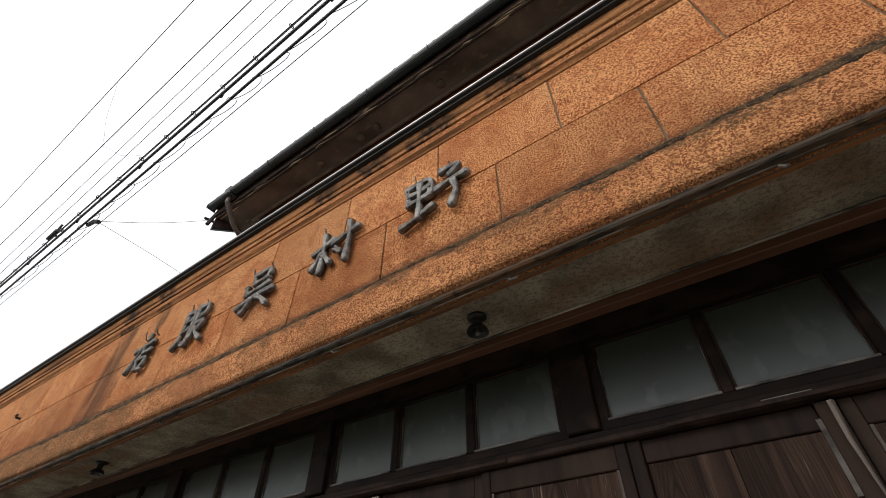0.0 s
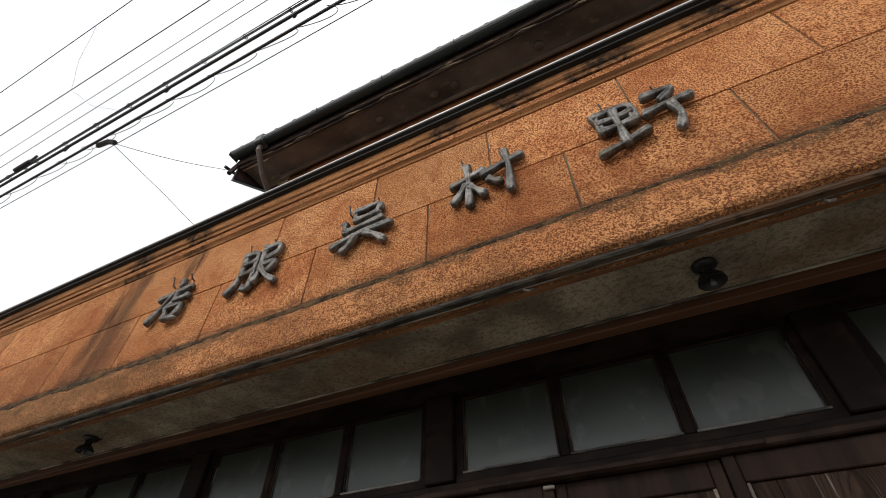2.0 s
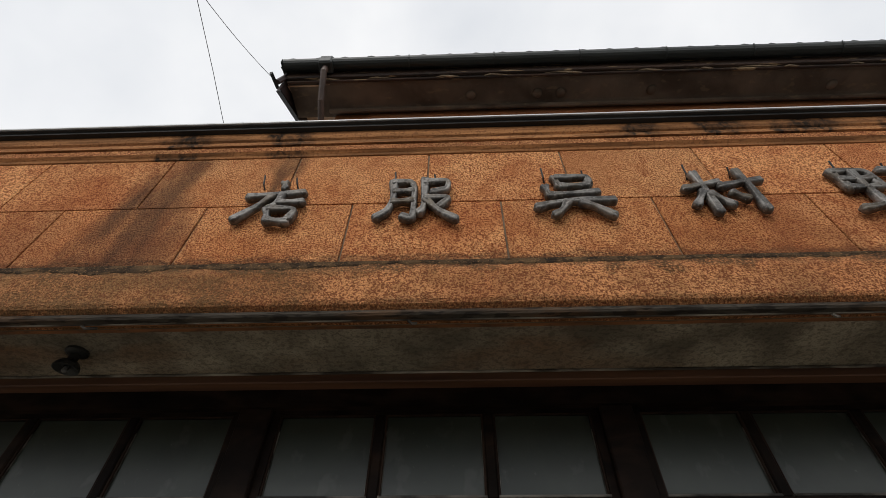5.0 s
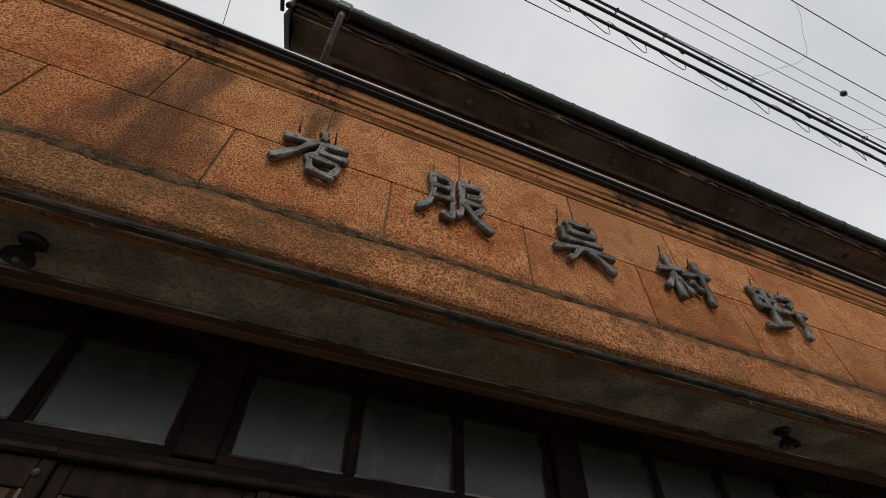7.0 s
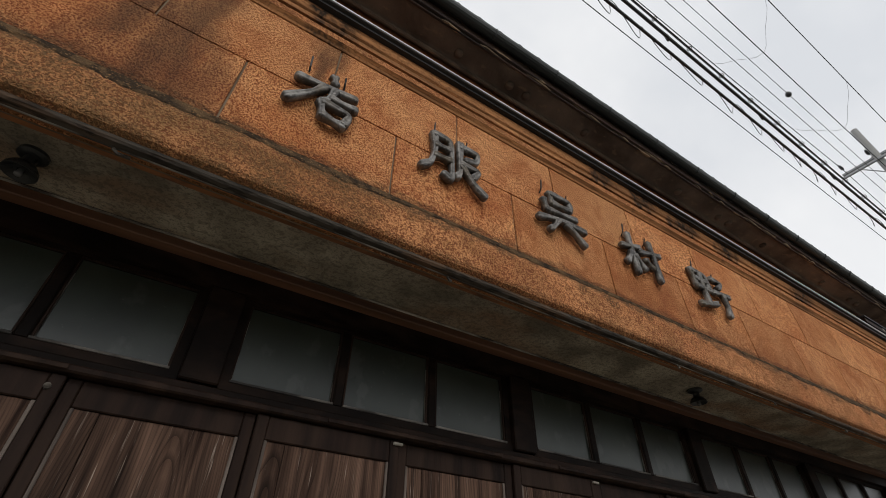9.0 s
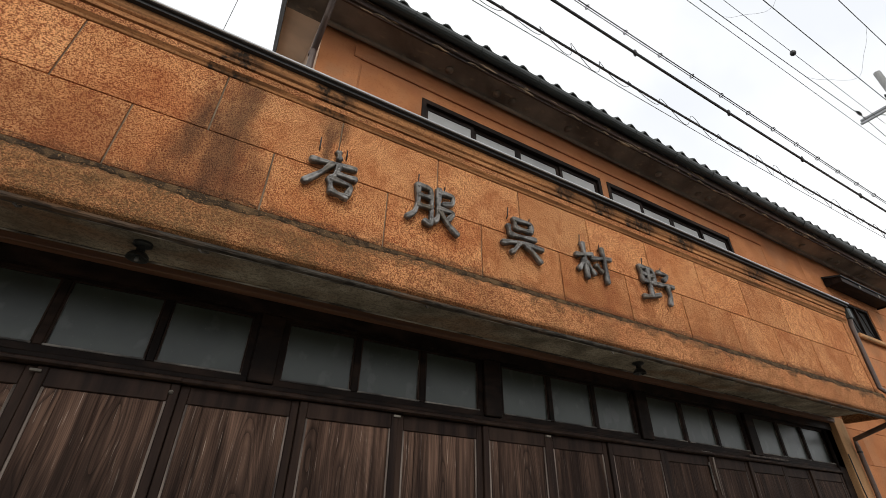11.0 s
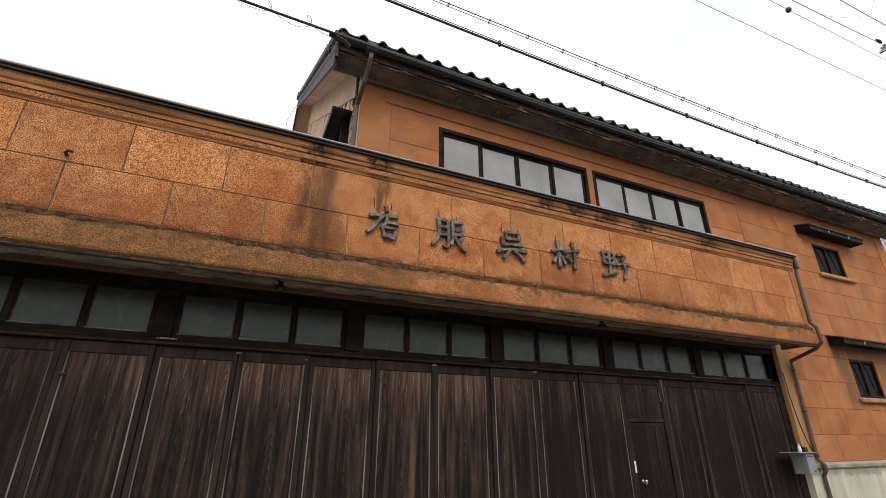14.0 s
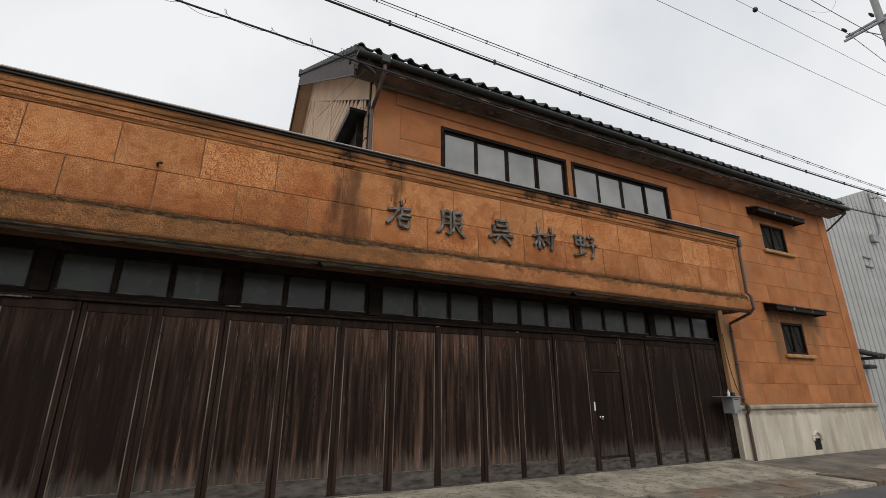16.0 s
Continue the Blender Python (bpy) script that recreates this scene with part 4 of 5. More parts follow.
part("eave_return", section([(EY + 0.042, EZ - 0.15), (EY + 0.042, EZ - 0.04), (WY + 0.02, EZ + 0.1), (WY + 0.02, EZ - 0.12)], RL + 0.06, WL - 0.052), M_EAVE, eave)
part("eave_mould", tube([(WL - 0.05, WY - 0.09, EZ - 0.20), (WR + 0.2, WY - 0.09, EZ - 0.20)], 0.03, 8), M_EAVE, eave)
part("eave_lath", solid((RL + 0.06, RR - 0.06, EY + 0.041, EY + 0.07, EZ - 0.20, EZ - 0.16), bevel=0.005), M_EAVEBOARD, eave)

for x in (-3.66, -2.90, -2.63, -1.60, 0.41, 1.45, 1.72, 2.75, 4.8, 5.9, 6.2, 7.4):
    part("knob", lathe([(0.058, 0.0), (0.055, -0.02), (0.034, -0.034), (0.004, -0.038)], (x, 2.20, EZ - 0.165), 12), M_EAVE, eave, "round plaster boss", True)
# gutter and its pipe
gut = thing("gutter", "dark green-black half-round gutter along the eave", "gutter", (RL, EY, EZ))
rim = [(EY - 0.075 + 0.072 * math.cos(math.pi * k / 8), EZ - 0.015 - 0.078 * math.sin(math.pi * k / 8)) for k in range(9)]
inner = [(EY - 0.075 + 0.064 * math.cos(math.pi * k / 8), EZ - 0.013 - 0.070 * math.sin(math.pi * k / 8)) for k in range(8, -1, -1)]
part("trough", section(rim + inner, RL + 0.02, RR, 1), M_GUTTER, gut)
part("end_cap", solid((RL + 0.012, RL + 0.019, EY - 0.15, EY - 0.004, EZ - 0.095, EZ - 0.012)), M_GUTTER, gut)
for k in range(17):
    x = RL + 0.5 + 0.95 * k
    part("bracket", tube([(x, EY + 0.004, EZ - 0.03)] + [(x, EY - 0.075 + 0.078 * math.cos(math.pi * j / 6), EZ - 0.015 - 0.084 * math.sin(math.pi * j / 6)) for j in range(7)], 0.007, 6), M_GUTTER, gut)
part("outlet", solid((-5.37, -5.21, EY - 0.155, EY - 0.0, EZ - 0.13, EZ + 0.05), bevel=0.02), M_GUTTER, gut)
part("downpipe", tube([(-5.29, EY - 0.075, EZ - 0.12), (-5.29, EY - 0.075, EZ - 0.22), (-5.31, EY + 0.14, EZ - 0.50), (-5.33, WY - 0.03, EZ - 0.72), (-5.335, WY - 0.01, 4.85)], 0.036, 10), M_PIPE, gut, "brown painted downpipe")
part("collar", lathe([(0.043, 0.0), (0.043, 0.05)], (-5.335, WY - 0.012, EZ - 0.8), 12), M_PIPE, gut)

# ---- gable side ----
gable_bm = bmesh.new()
for x in (WL, WL + 0.2):
    gable_bm.faces.new([gable_bm.verts.new((x, y, z)) for y, z in ((WY + 0.252, 4.2), (WY + 0.252, 7.2), (RY, RZ - 0.25), (BY - 0.6, 7.2), (BY - 0.6, 4.2))])
bmesh.ops.bridge_loops(gable_bm, edges=gable_bm.edges[:])
# Near-black backing: the shade in the siding gaps is put into its colour.
gable = single("wall_gable", gable_bm, M_DARKWOOD, "gable wall with cream boarding on a dark backing", "wall", kind="structure")
part("rake_board", section([(WY + 0.26, 6.68), (WY + 0.26, 7.26), (RY, RZ - 0.2), (BY - 0.7, EZ + 0.4), (BY - 0.7, EZ - 0.1), (RY, RZ - 0.99)], WL - 0.05, WL - 0.024), M_CREAM, gable)
part("gable_edge", solid((WL - 0.004, WL + 0.2, WY + 0.001, WY + 0.25, 4.2, 7.0)), M_CREAM, gable)
for k in range(28):
    z = 5.0 + 0.24 * k
    y0 = max(WY + 0.42, 2.62 + (z + 0.20 - 6.663) / slope)
    y1 = min(16.0, 2 * RY - y0)
    if y1 - y0 > 0.4:
        part("siding_board", section([(y0, z), (y1, z), (y1, z + 0.205), (y0, z + 0.205)], WL - 0.03, WL - 0.003), M_CREAM, gable)
for y in (3.1, 6.43, 9.8):
    part("batten", solid((WL - 0.045, WL - 0.023, y, y + 0.14, 5.0, min(EZ + (y - EY) * slope, 2 * RZ - EZ - (y - EY) * slope) - 0.80)), M_CREAM, gable)
for a, b, nm in ((0.0, 0.36, "bargeboard"), (0.365, 0.395, "barge_trim")):
    bm = section([(EY + 0.05, EZ - 0.03 - b), (EY + 0.05, EZ - 0.03 - a), (RY, RZ - 0.05 - a), (BY - 0.1, EZ + 0.05 - a), (BY - 0.1, EZ + 0.05 - b), (RY, RZ - 0.05 - b)], RL + 0.0, RL + 0.03 + 0.02 * (a > 0))
    part(nm, bm, M_BARGE if a == 0 else M_CAP, gable)
part("gable_soffit", section([(EY + 0.1, EZ - 0.16), (EY + 0.1, EZ - 0.12), (RY, RZ - 0.15), (BY - 0.1, EZ - 0.05), (BY - 0.1, EZ - 0.09), (RY, RZ - 0.19)], RL + 0.04, WL), M_CREAM, gable, "cream boarded verge soffit")
part("end_pipe", tube([(10.02, EY - 0.07, EZ - 0.08), (10.0, EY - 0.05, EZ - 0.2), (9.86, WY - 0.06, EZ - 0.62), (9.86, WY + 0.3, EZ - 0.72)], 0.03, 8), M_GUTTER, gut, "dark pipe at the eave's end")
part("bracket_strut", tube([(RL + 0.02, 1.90, 6.62), (RL + 0.02, 1.98, 7.0)], 0.03, 6), M_BARGE, gable)
gw = thing("gable_window", "dark framed projecting window on the cream gable", "window", (WL, 3.6, 5.6))
part("window_frame", solid((WL - 0.16, WL - 0.003, 3.02, 3.10, 5.2, 6.45), (WL - 0.16, WL - 0.003, 4.9, 4.98, 5.2, 6.45), (WL - 0.16, WL - 0.003, 3.10, 4.9, 6.37, 6.45), (WL - 0.16, WL - 0.003, 3.10, 4.9, 5.2, 5.28)), M_DARKWOOD, gw)
part("pane", solid((WL - 0.08, WL - 0.07, 3.10, 4.9, 5.28, 6.37)), M_GLASS, gw)
part("hood", section([(2.85, 6.47), (5.15, 6.47), (5.15, 6.53), (2.85, 6.53)], WL - 0.36, WL - 0.002), M_CAP, gw)
part("hood_front", solid((WL - 0.36, WL - 0.34, 2.85, 5.15, 6.38, 6.468)), M_DARKWOOD, gw)

# ---- downpipe at the shop corner ----
dp = thing("downpipe", "dark brown downpipe from the parapet to the ground", "pipe", (3.56, 2.2, 0))
part("head", solid((3.56, 3.66, PY - 0.10, PY + 0.0, 4.70, 4.89), bevel=0.015), M_GUTTER, dp, "dark rain head")
part("pipe", tube([(3.61, PY - 0.05, 4.72), (3.61, PY - 0.03, 4.6), (3.60, PY - 0.01, 3.60), (3.61, PY - 0.08, 3.50), (3.61, PY - 0.09, 3.22), (3.62, PY + 0.02, 3.12), (3.83, WY - 0.075, 2.98),
                   (3.835, WY - 0.07, 2.88), (3.80, WY - 0.07, 1.18), (3.79, WY - 0.15, 1.09), (3.79, WY - 0.15, 0.98), (3.795, WY - 0.10, 0.90), (3.80, WY - 0.10, -0.09)], 0.034, 10), M_PIPE, dp)
for z in (1.22, 2.0, 2.78):
    part("clip", lathe([(0.04, 0.0), (0.04, 0.025)], (3.80 + 0.02 * (z - 1.2), WY - 0.07, z), 10), M_CAP, dp)
part("shoe", lathe([(0.042, 0.0), (0.042, 0.12)], (3.79, WY - 0.15, 0.97), 10), M_PIPE, dp)

# letter box by the doors
lb = thing("letter_box", "grey sheet-metal letter box with a flat lid", "letter box", (3.13, 2.3, 1.05))
part("body", solid((3.03, 3.26, 2.10, 2.36, 0.95, 1.29), bevel=0.008), M_LEAD, lb)
part("lid", solid((2.76, 3.295, 2.06, 2.38, 1.294, 1.306), bevel=0.003), M_LEAD, lb)
part("slot", solid((3.06, 3.23, 2.096, 2.0995, 1.235, 1.245)), M_INSIDE, lb)
part("lock", lathe([(0.012, 0.0), (0.012, -0.008), (0.004, -0.009)], (3.18, 2.099, 1.0), 10, "y"), M_BLACK, lb)
part("mount", solid((3.261, 3.42, 2.25, 2.486, 1.1, 1.25)), M_CAP, lb)
bottle = thing("bottle", "small white bottle standing on the letter box", "bottle", (3.07, 2.2, 1.307))
part("body", lathe([(0.026, 1.3065), (0.028, 1.32), (0.028, 1.39), (0.012, 1.41), (0.012, 1.425)], (3.07, 2.2, 0), 12), M_WHITE, bottle, smooth=True)
part("cap", lathe([(0.014, 1.4255), (0.014, 1.445)], (3.07, 2.2, 0), 10), M_WHITE, bottle)
single("tin", solid((3.16, 3.24, 2.16, 2.24, 1.3065, 1.39), bevel=0.006), M_BLACK, "small black tin on the letter box", "tin")
single("wall_cable", tube([(R + 0.02, 2.396, 2.75), (R + 0.03, 2.394, 2.3), (R + 0.10, 2.394, 1.8), (R + 0.18, 2.394, 1.5), (R + 0.27, 2.392, 1.32)], 0.008, 6), M_CABLE, "thin dark cable down the reveal", "cable")


# ---- raised sign letters ----
def stroke(bm, pts, w, x, z, sx, sz, y):
    """One brush-like stroke: a rounded cast bar with a shallow groove along it, pressed wide at its start and rounded off at both ends."""
    path = [Vector((x + sx * u, y, z + sz * v)) for u, v in pts]
    fine = []
    for a, b in zip(path, path[1:]):
        fine += [a.lerp(b, k / 6) for k in range(6)]
    fine.append(path[-1])
    for _ in range(3):
        fine = [fine[0]] + [(fine[i - 1] + fine[i] * 2 + fine[i + 1]) / 4 for i in range(1, len(fine) - 1)] + [fine[-1]]
    ring = [(-1.0, 0.0), (-1.03, 0.5), (-0.9, 0.82), (-0.6, 1.0), (-0.2, 0.86), (0.2, 0.84), (0.6, 1.0), (0.9, 0.82), (1.03, 0.5), (1.0, 0.0)]
    n = len(fine)
    first, last = (fine[1] - fine[0]).normalized(), (fine[-1] - fine[-2]).normalized()
    stations = [(fine[0] - first * w * 0.75, first, 0.45, 0.7), (fine[0] - first * w * 0.4, first, 0.85, 0.92)]
    for i, p in enumerate(fine):
        f = i / (n - 1)
        d = (fine[min(i + 1, n - 1)] - fine[max(i - 1, 0)]).normalized()
        stations.append((p, d, 1.16 - 0.42 * math.sin(math.pi * min(1.0, f * 1.15)) ** 1.5 - 0.12 * f, 1.0 - 0.12 * math.sin(math.pi * f)))
    tip = stations[-1][2]
    stations += [(fine[-1] + last * w * 0.35, last, tip * 0.8, 0.92), (fine[-1] + last * w * 0.65, last, tip * 0.4, 0.7)]
    rings = []
    for p, d, r, h in stations:
        side = Vector((-d.z, 0, d.x))
        rings.append([bm.verts.new(p + side * (w * r * a) + Vector((0, -0.046 * h * e, 0))) for a, e in ring])
    for a, b in zip(rings, rings[1:]):
        for k in range(9):
            bm.faces.new((a[k], a[k + 1], b[k + 1], b[k]))
        bm.faces.new((a[9], a[0], b[0], b[9]))
    bm.faces.new(rings[0]), bm.faces.new(rings[-1][::-1])


SHOP = [[(0.56, 0.99), (0.60, 0.84)], [(0.08, 0.64), (0.45, 0.69), (0.94, 0.72)], [(0.46, 0.66), (0.30, 0.42), (0.02, 0.12)], [(0.62, 0.68), (0.56, 0.44), (0.48, 0.34)],
        [(0.60, 0.49), (0.97, 0.49)], [(0.47, 0.33), (0.54, 0.06)], [(0.50, 0.34), (0.92, 0.32), (0.84, 0.08)], [(0.55, 0.08), (0.84, 0.04)]]
CLOTH = [[(0.17, 0.94), (0.20, 0.55), (0.14, 0.25), (0.0, 0.10)], [(0.17, 0.92), (0.46, 0.93), (0.47, 0.30), (0.46, 0.06), (0.33, 0.12)], [(0.21, 0.69), (0.44, 0.70)], [(0.20, 0.44), (0.44, 0.46)],
         [(0.60, 0.98), (0.60, 0.30), (0.54, 0.18)], [(0.60, 0.90), (0.92, 0.93), (0.90, 0.72), (0.70, 0.64)], [(0.62, 0.50), (0.94, 0.52), (0.80, 0.30)], [(0.62, 0.46), (0.78, 0.22), (1.0, 0.02)]]
DRAPER = [[(0.32, 0.96), (0.36, 0.70)], [(0.34, 0.94), (0.78, 0.97), (0.76, 0.78)], [(0.38, 0.72), (0.76, 0.74)], [(0.16, 0.72), (0.20, 0.48)], [(0.20, 0.50), (0.50, 0.53), (0.84, 0.56)],
          [(0.0, 0.24), (0.22, 0.32), (0.55, 0.38), (1.0, 0.36)], [(0.40, 0.34), (0.30, 0.16), (0.20, 0.06)], [(0.58, 0.32), (0.74, 0.22), (0.92, 0.02)]]
BARS_A = [[(0.02, 0.60), (0.25, 0.68), (0.48, 0.74)], [(0.24, 0.98), (0.26, 0.60), (0.25, 0.06)], [(0.22, 0.52), (0.04, 0.22)], [(0.28, 0.46), (0.46, 0.20)], [(0.46, 0.62), (0.75, 0.72), (1.0, 0.76)],
          [(0.78, 1.0), (0.82, 0.60), (0.80, 0.08)], [(0.54, 0.46), (0.68, 0.32)]]
BARS_B = [[(0.06, 0.94), (0.10, 0.50)], [(0.06, 0.92), (0.46, 0.95), (0.44, 0.54)], [(0.10, 0.72), (0.44, 0.74)], [(0.12, 0.52), (0.44, 0.54)], [(0.27, 0.90), (0.27, 0.12)], [(0.0, 0.06), (0.22, 0.12), (0.50, 0.24)],
          [(0.60, 0.92), (0.92, 0.92), (0.74, 0.72)], [(0.54, 0.54), (0.78, 0.60), (1.0, 0.60)], [(0.80, 0.56), (0.84, 0.30), (0.76, 0.04)]]
for strokes, x0, x1, w, words in ((SHOP, -5.22, -4.81, 0.027, "raised grey cast character meaning shop"), (CLOTH, -4.35, -3.87, 0.027, "raised grey cast character meaning clothes"),
                                  (DRAPER, -3.38, -2.91, 0.027, "raised grey cast character on the orange parapet"), (BARS_A, -2.46, -1.96, 0.027, "raised grey cast bars in the shop sign"),
                                  (BARS_B, -1.52, -0.97, 0.027, "raised grey cast bars in the shop sign")):
    letter = thing("sign_letter", words, "letter", (x0, PY, 3.8), "raised sign letters")
    for k, pts in enumerate(strokes):
        bm = bmesh.new()
        stroke(bm, pts, w, x0, 3.80, x1 - x0, 0.445, PY - 0.018 - 0.0012 * k)
        part("stroke", bm, M_IRON, letter, smooth=True)
    for u in (0.2, 0.75):
        x = x0 + u * (x1 - x0)
        part("fixing_pin", tube([(x, PY + 0.0, 4.23), (x - 0.006, PY - 0.03, 4.25), (x - 0.012, PY - 0.05, 4.33 if u < 0.5 else 4.29)], 0.006, 6), M_BLACK, letter, "thin black iron pin")

# ---- overhead cables, hung from poles ----
POLES = (-62.0, 13.9, 49.8)
PX, PYY = 13.9, 0.62


def pole(x, label):
    t = thing("utility_pole", label, "pole", (x, PYY, -0.1), "utility poles")
    part("shaft", tube([(x, PYY, -0.2), (x, PYY, 16.6)], 0.15, 14, radii=[0.19, 0.11]), M_POLE, t, smooth=True)
    for z, d in ((15.12, 0.10), (14.80, -0.18)):
        part("cross_arm", solid((x + d, x + d + 0.08, PYY - 1.0, PYY + 1.15, z, z + 0.09), bevel=0.01), M_LEAD, t)
    part("brace", tube([(x + 0.14, PYY + 0.02, 14.3), (x + 0.14, PYY + 0.7, 15.12)], 0.02, 6), M_LEAD, t)
    for y in (-0.12, 0.75, 1.62):
        for d in (-0.35, 0.35):
            part("insulator", tube([(x + d * f, y, 15.22) for f in (0.25, 0.5, 0.52, 0.75, 0.77, 1.0, 1.02, 1.4)], 0.05, 8, radii=[0.02, 0.03, 0.06, 0.03, 0.06, 0.03, 0.055, 0.015]), M_BLACK, t)
    for z in (6.2, 6.9, 7.3, 12.4):
        part("cable_bracket", solid((x - 0.05, x + 0.05, PYY + 0.05, 0.88, z, z + 0.06), bevel=0.008), M_LEAD, t)
    return t


pole(POLES[1], "grey concrete utility pole with two cross-arms")
pole(POLES[0], "plain grey concrete utility pole down the street")
pole(POLES[2], "plain grey concrete utility pole down the street")


def height(law, x):
    """Height of a wire at x; past the pole it sags the other way round."""
    x = 2 * PX - x if x > PX else -48.2 - x if x < -24.1 else x
    return law[0] + law[1] * x + law[2] * x * x


def cable(name, y, law, radius, label, sides=6):
    pts = [(POLES[0] + 111.8 * k / 220, y, height(law, POLES[0] + 111.8 * k / 220)) for k in range(221)]
    return single(name, tube(pts, radius, sides), M_CABLE, label, "cable", "overhead cables")


LAW_A, LAW_B, LAW_C = (5.72, 0.012, 0.0030), (6.595, 0.0035, 0.0022), (6.99, 0.0, 0.0010)
wound = cable("overhead_cable", 0.67, LAW_A, 0.013, "thick black overhead cable wound with a loose thin wire")
bundle = cable("overhead_cable", 0.72, LAW_B, 0.017, "thick black bundled overhead cable with clamps")
strand = cable("overhead_cable", 0.732, (LAW_B[0] + 0.06, LAW_B[1], LAW_B[2]), 0.006, "thin black cable along the thick bundle")
ringed = cable("overhead_cable", 0.72, LAW_C, 0.007, "thin black overhead cable with small hanger rings")
twin = cable("overhead_cable", 0.725, (LAW_C[0] - 0.05, LAW_C[1], LAW_C[2]), 0.005, "thin black cable hung from rings")
cable("overhead_cable", 0.80, (LAW_A[0] + 0.12, LAW_A[1], LAW_A[2]), 0.004, "thin black messenger wire beside the wound cable")
cable("overhead_wire", 0.85, (10.19, 0.052, 0.0), 0.006, "thin black overhead wire above the cables")
balled = cable("overhead_wire", 0.78, (11.45, 0.06, 0.0), 0.006, "thin black overhead wire with a round marker")
SUPPLY = ((-0.2, (15.0, -0.02, 0.0023)), (0.6, (13.0, 0.03, 0.0023)), (1.62, (13.95, 0.055, 0.0023)))
for y, law in SUPPLY:
    cable("overhead_wire", y, law, 0.011, "thin black supply wire high above the street")
part("marker_ball", lathe([(0.01, -0.07), (0.05, -0.055), (0.07, 0.0), (0.05, 0.055), (0.01, 0.07)], (5.2, 0.78, height((11.45, 0.06, 0.0), 5.2)), 14), M_BLACK, balled, smooth=True)
coil = []
wob = random.Random(8)
for k in range(1100):
    x = -13.0 + 23.0 * k / 1099
    a = 2 * math.pi * (x / 0.46) + 1.2 * math.sin(x * 2.1)
    r = 0.06 + 0.022 * math.sin(x * 3.7)
    coil.append((x + 0.11 * math.cos(a), 0.70 + 0.5 * r * math.cos(a), height(LAW_A, x) + 0.05 + 1.25 * r * math.sin(a)))
part("loose_wire", tube(coil, 0.0032, 4), M_CABLE, wound, "loose thin wire in open coils")
ring_me = mesh_of("hanger_ring", tube([(0.0, 0.028 * math.cos(a), 0.03 * math.sin(a) - 0.025) for a in [math.pi * k / 6 for k in range(13)]], 0.006, 5), M_CABLE)
clamp_me = mesh_of("clamp", solid((-0.018, 0.018, -0.016, 0.024, -0.004, 0.09), bevel=0.007), M_CABLE)
for k in range(38):
    x = -13.5 + 0.64 * k
    piece("hanger_ring", ring_me, ringed, x, 0.722, height(LAW_C, x))
for k in range(13):
    x = -13.0 + 1.85 * k
    piece("clamp", clamp_me, bundle, x, 0.725, height(LAW_B, x) - 0.02)
for x in (-12.8, 4.9, 9.6):
    pts = []
    for (ya, la), (yb, lb) in zip(SUPPLY, SUPPLY[1:]):
        za, zb = height(la, x), height(lb, x)
        pts += [(x + 0.06 * math.sin(9 * f), ya + (yb - ya) * f, za + (zb - za) * f - 0.16 * math.sin(math.pi * f)) for f in [k / 6 for k in range(7)]]
    single("jumper_wire", tube(pts, 0.0035, 5), M_CABLE, "thin sagging jumper between the supply wires", "cable", "jumper wires")

# service drop to the gable and fittings on it
JX, JZ = -5.92, height(LAW_A, -5.92)
drop = single("drop_wire", tube([(JX + 0.04 * k / 8, 0.69 + 1.25 * k / 8, JZ + (6.80 - JZ) * k / 8 - 0.05 * math.sin(math.pi * k / 8)) for k in range(9)], 0.0032, 5), M_CABLE,
              "thin black service wire to the gable", "cable", "service wires")
part("clamp", tube([(JX - 0.12, 0.71, JZ + 0.01), (JX + 0.05, 0.72, JZ - 0.02), (JX + 0.13, 0.75, JZ - 0.05)], 0.028, 6), M_CABLE, drop)
part("anchor", tube([(-5.885, 1.86, 6.79), (-5.88, 1.96, 6.81), (-5.87, 2.05, 6.82)], 0.022, 6), M_CABLE, drop)
single("drop_wire", tube([(-5.88, 0.69, JZ + 0.01), (-6.04, 1.5, 5.85), (-6.27, 2.65, 5.93), (-6.28, 2.7, 5.9), (-6.28, 2.72, 4.95), (-6.28, 2.6, 4.84)], 0.003, 5), M_CABLE,
       "thin black service wire down behind the parapet", "cable", "service wires")
splice = thing("splice_box", "black cable splice with stub wires on the overhead cables", "cable splice", (-8.7, 0.7, height(LAW_C, -8.7)))
for k in range(6):
    a = wob.uniform(0, 6.28)
    part("stub", tube([(-8.7 + 0.05 * k - 0.12, 0.70, height(LAW_C, -8.7) + 0.01), (-8.7 + 0.07 * k - 0.15, 0.70 + 0.06 * math.cos(a), height(LAW_C, -8.7) + 0.10 + 0.05 * math.sin(a))], 0.018, 6), M_CABLE, splice)
part("body", solid((-8.86, -8.5, 0.665, 0.735, height(LAW_C, -8.7) - 0.03, height(LAW_C, -8.7) + 0.035), bevel=0.015), M_CABLE, splice)
for k in range(3):
    single("drop_wire", tube([(-10.6 - 0.14 * k - (2.0 + 0.15 * k) * f, 0.72 + 1.75 * f, height(LAW_A, -10.6) + (4.96 - height(LAW_A, -10.6)) * f) for f in [q / 6 for q in range(7)]], 0.004, 5), M_CABLE,
           "thin grey service wire down behind the parapet", "cable", "service wires")

# ---- neighbouring building ----
nb = thing("neighbour_building", "pale grey building clad in corrugated sheet", "building", (15, 6, 0))
bm = bmesh.new()
NX0, NX1, NY = 10.6, 21.2, 3.2
prof = []
for k in range(31):
    x = NX0 + 0.34 * k
    prof += [(x, NY), (x + 0.26, NY), (x + 0.275, NY + 0.05), (x + 0.325, NY + 0.05)]
lo = [bm.verts.new((x, y, -0.2)) for x, y in prof]
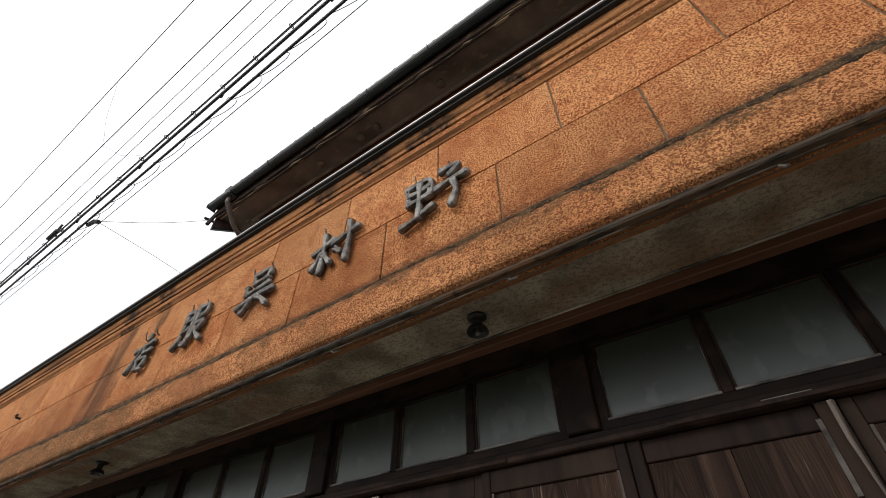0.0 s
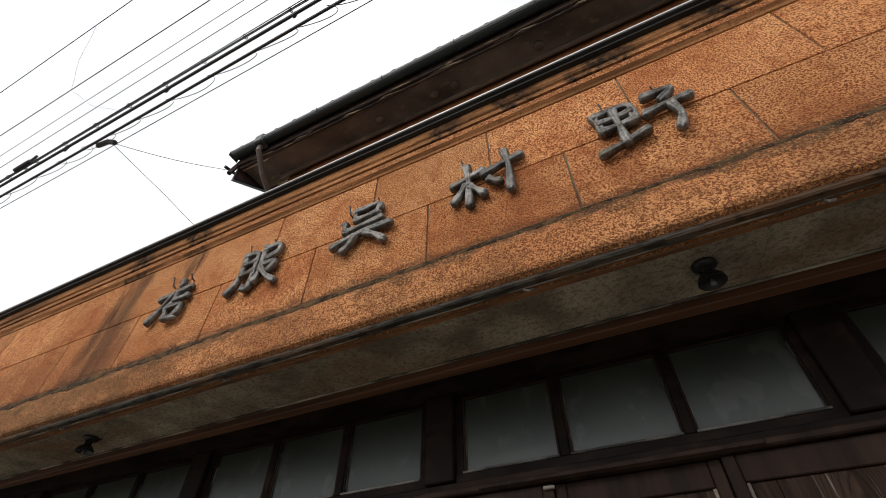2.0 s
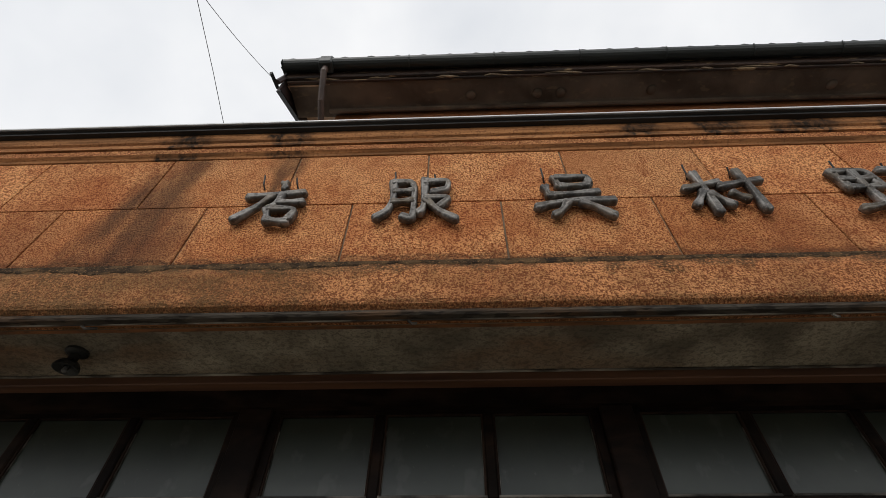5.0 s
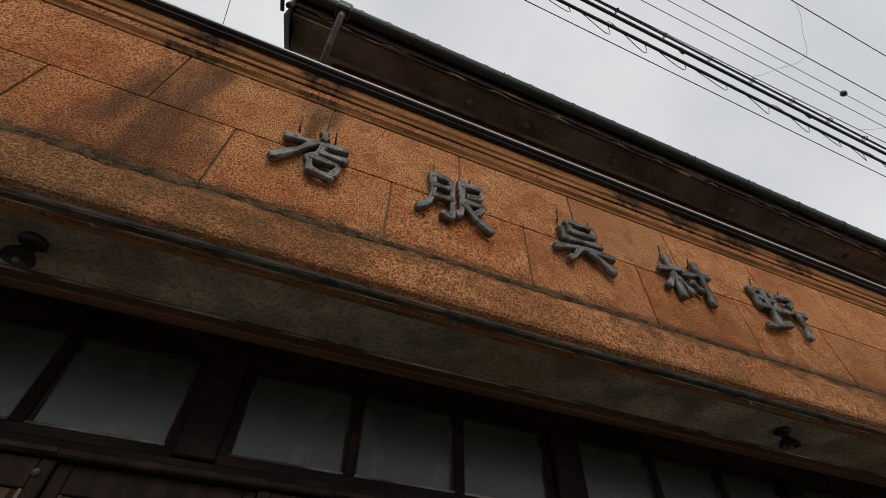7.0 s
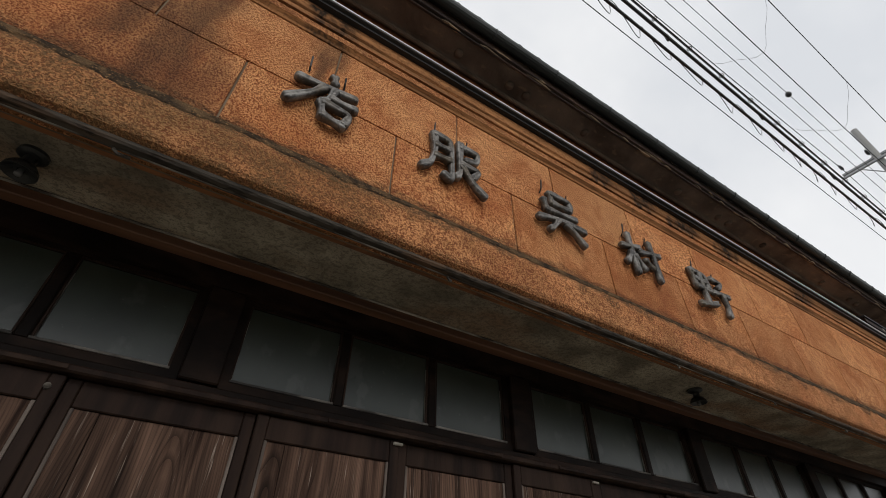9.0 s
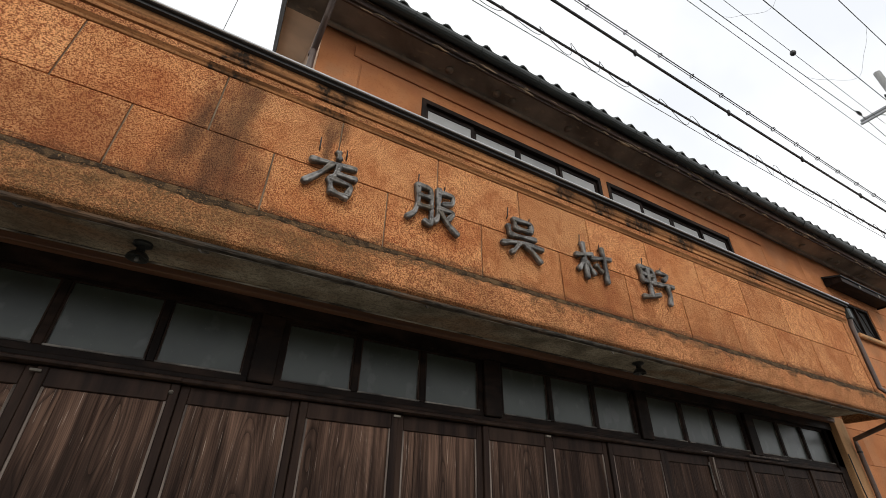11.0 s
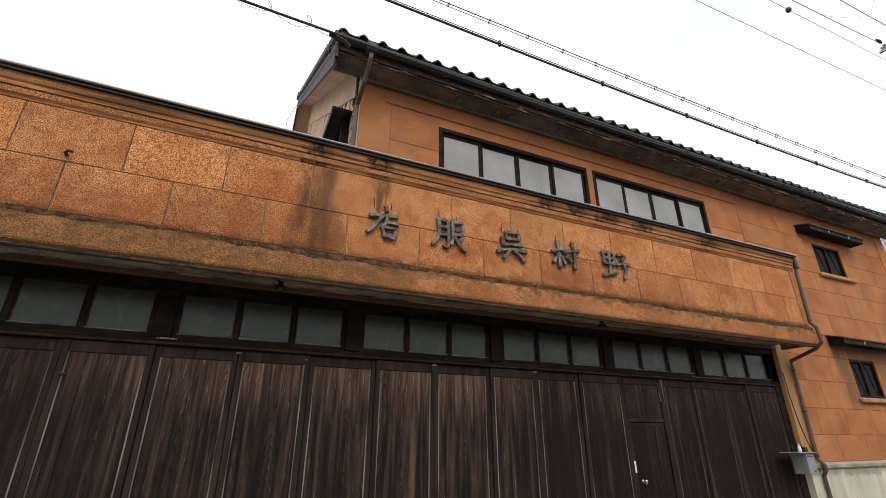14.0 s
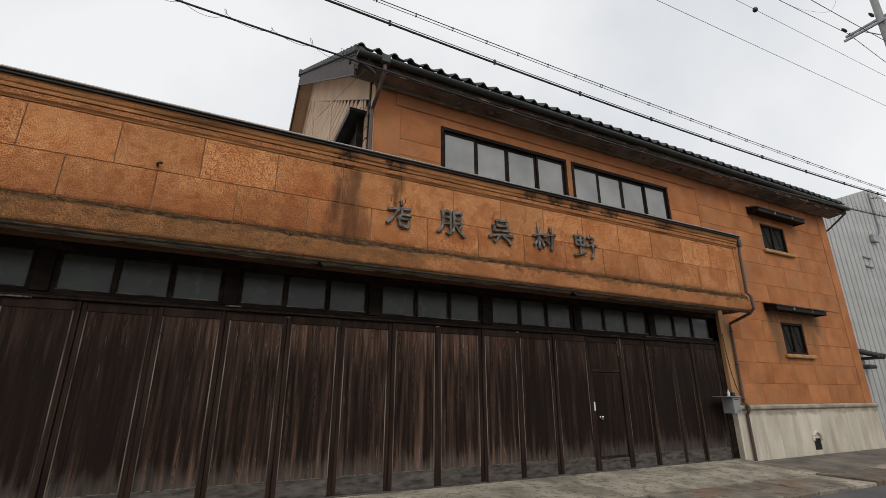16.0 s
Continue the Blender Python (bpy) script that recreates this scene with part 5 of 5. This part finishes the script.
hi = [bm.verts.new((x, y, 9.5 - abs(x - 16.3) * 0.34)) for x, y in prof]
for i in range(len(prof) - 1):
    bm.faces.new((lo[i], lo[i + 1], hi[i + 1], hi[i]))
part("wall", bm, M_CLAD, nb)
for a in (NX0, NX1 - 0.2):
    part("side_wall", solid((a, a + 0.2, NY + 0.03, 14, -0.2, 7.5)), M_CLAD, nb)
part("conduit", tube([(15.9, NY - 0.04, 9.2), (15.9, NY - 0.04, 7.6), (15.75, NY - 0.04, 7.3), (15.3, NY - 0.04, 7.1)], 0.05, 8), M_LEAD, nb, "bent grey conduit")
part("junction_box", solid((14.9, 15.3, NY - 0.14, NY - 0.005, 6.95, 7.25), bevel=0.02), M_LEAD, nb)
part("vent", solid((13.9, 14.5, NY - 0.06, NY - 0.005, 5.85, 5.9), (13.9, 14.5, NY - 0.06, NY - 0.005, 6.2, 6.25)), M_LEAD, nb, "slotted grey vent")
awning = part("awning", solid((11.25, 11.95, NY - 0.55, NY - 0.005, 2.42, 2.47)), M_DARKWOOD, nb, "small dark tiled awning")
for k in range(3):
    part("roll_tile", tube([(11.4 + 0.2 * k, NY - 0.62, 2.50), (11.4 + 0.2 * k, NY - 0.3, 2.60), (11.4 + 0.2 * k, NY - 0.01, 2.72)], 0.07, 8), M_TILE, awning)
part("awning_lower", solid((11.2, 11.7, NY - 0.4, NY - 0.005, 2.12, 2.24), bevel=0.03), M_TILE, nb)

for k in range(3):
    single("drop_wire", tube([(13.9 + 1.8 * f, 0.75 + 2.35 * f, 8.6 + 0.25 * k + (8.9 - 8.6 - 0.25 * k) * f - 0.35 * math.sin(math.pi * f)) for f in [q / 8 for q in range(9)]], 0.006, 5), M_CABLE,
           "thin grey service wire to the neighbouring building", "cable", "service wires")

# ---- pieces of the walls and the pavement, last ----
panel_me = {}


def panel(x0, x1, z0, z1):
    w, h = round(x1 - x0, 3), round(z1 - z0, 3)
    if (w, h) not in panel_me:
        panel_me[(w, h)] = mesh_of("stucco_panel", solid((0.006, w - 0.006, 0, 0.03, 0.004, h - 0.004), bevel=0.003), M_PANEL)
    piece("stucco_panel", panel_me[(w, h)], parapet, x0, PY - rng.uniform(0.0, 0.0015), z0)


JP = 0.935
low_cuts = [L] + [-0.78 + JP * k for k in range(-12, 5)] + [3.40]
high_cuts = [L] + [-0.3125 + JP * k for k in range(-13, 4)] + [3.40]
for cuts, z0, z1 in ((low_cuts, 3.51, 4.05), (high_cuts, 4.05, 4.637)):
    cuts = [c for c in cuts if L <= c <= 3.41]
    for a, b in zip(cuts, cuts[1:]):
        if b - a > 0.05:
            panel(a, b, z0, z1)

block_me = {}
for x0, x1, z0, z1 in block_rows():
    spans = [(x0, x1, z0, z1)]
    for ox0, ox1, oz0, oz1 in OPEN:
        cut = []
        for a, b, c, d in spans:
            if b <= ox0 or a >= ox1 or d <= oz0 or c >= oz1:
                cut.append((a, b, c, d))
                continue
            if a < ox0:
                cut.append((a, ox0, c, d))
            if b > ox1:
                cut.append((ox1, b, c, d))
            if c < oz0:
                cut.append((max(a, ox0), min(b, ox1), c, oz0))
            if d > oz1:
                cut.append((max(a, ox0), min(b, ox1), oz1, d))
        spans = cut
    for a, b, c, d in spans:
        w, h = round(b - a, 3), round(d - c, 3)
        if w < 0.03 or h < 0.03:
            continue
        if (w, h) not in block_me:
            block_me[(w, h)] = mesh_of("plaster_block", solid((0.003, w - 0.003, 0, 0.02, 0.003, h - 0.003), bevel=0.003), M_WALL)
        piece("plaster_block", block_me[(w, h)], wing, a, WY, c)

for k in range(34):
    plain = rng.random() < 0.45
    one = piece("slab", slab_me[plain], drain, L + 0.45 + 0.9 * k, -0.082, 0.008 + (0.0 if plain else rng.uniform(0.0, 0.034)))
    one.rotation_euler = (rng.uniform(-0.012, 0.02), rng.uniform(-0.02, 0.02), 0 if plain else rng.uniform(-0.012, 0.012))

tile_bm = bmesh.new()
rows_t = []
for y, lift in ((0.0, 0.0), (0.31, 0.31 * slope)):
    top, bot = [], []
    for i in range(9):
        u = i / 8
        r = 0.075 * max(0.0, math.sin(2 * math.pi * u)) - 0.014 * max(0.0, -math.sin(2 * math.pi * u))
        top.append(tile_bm.verts.new((u * TP, y, lift + r + 0.03)))
        bot.append(tile_bm.verts.new((u * TP, y, lift + r)))
    rows_t.append((top, bot))
(t0, b0), (t1, b1) = rows_t
for i in range(8):
    tile_bm.faces.new((t0[i], t0[i + 1], t1[i + 1], t1[i]))
    tile_bm.faces.new((b0[i + 1], b0[i], b1[i], b1[i + 1]))
    tile_bm.faces.new((b0[i], b0[i + 1], t0[i + 1], t0[i]))
tile_me = mesh_of("eave_tile", tile_bm, M_TILE, True)
for k in range(int((RR - RL) / TP)):
    piece("eave_tile", tile_me, roof, RL + TP * k, -0.09, 0.075 + rng.uniform(-0.006, 0.006))

stops = [R - 0.0005 + 0.28] + [4.42 + 0.62 * k for k in range(9)] + [WR + 0.055]
for a, b in zip([R - 0.0005] + stops, stops):
    piece("base_panel", mesh_of("base_panel", solid((0.002, b - a - 0.002, 0.0, 0.0075, 0.0, 1.298), bevel=0.002), M_BASE), base, a, WY - 0.05, -0.3)

peel_me = [mesh_of("peeling_strip", tube([(0, 0, 0), (w * 0.3, -0.006, 0.010), (w * 0.7, -0.004, -0.006), (w, 0, 0.004)], 0.012, 5, radii=[0.004, 0.014, 0.011, 0.003]), M_PEEL) for w in (0.16, 0.26, 0.42)]
for k in range(26):
    x = -5.3 + 0.58 * k + rng.uniform(-0.2, 0.2)
    piece("peeling_strip", rng.choice(peel_me), eave, x, EY + 0.038 - EY, -0.19 + rng.uniform(-0.012, 0.02))
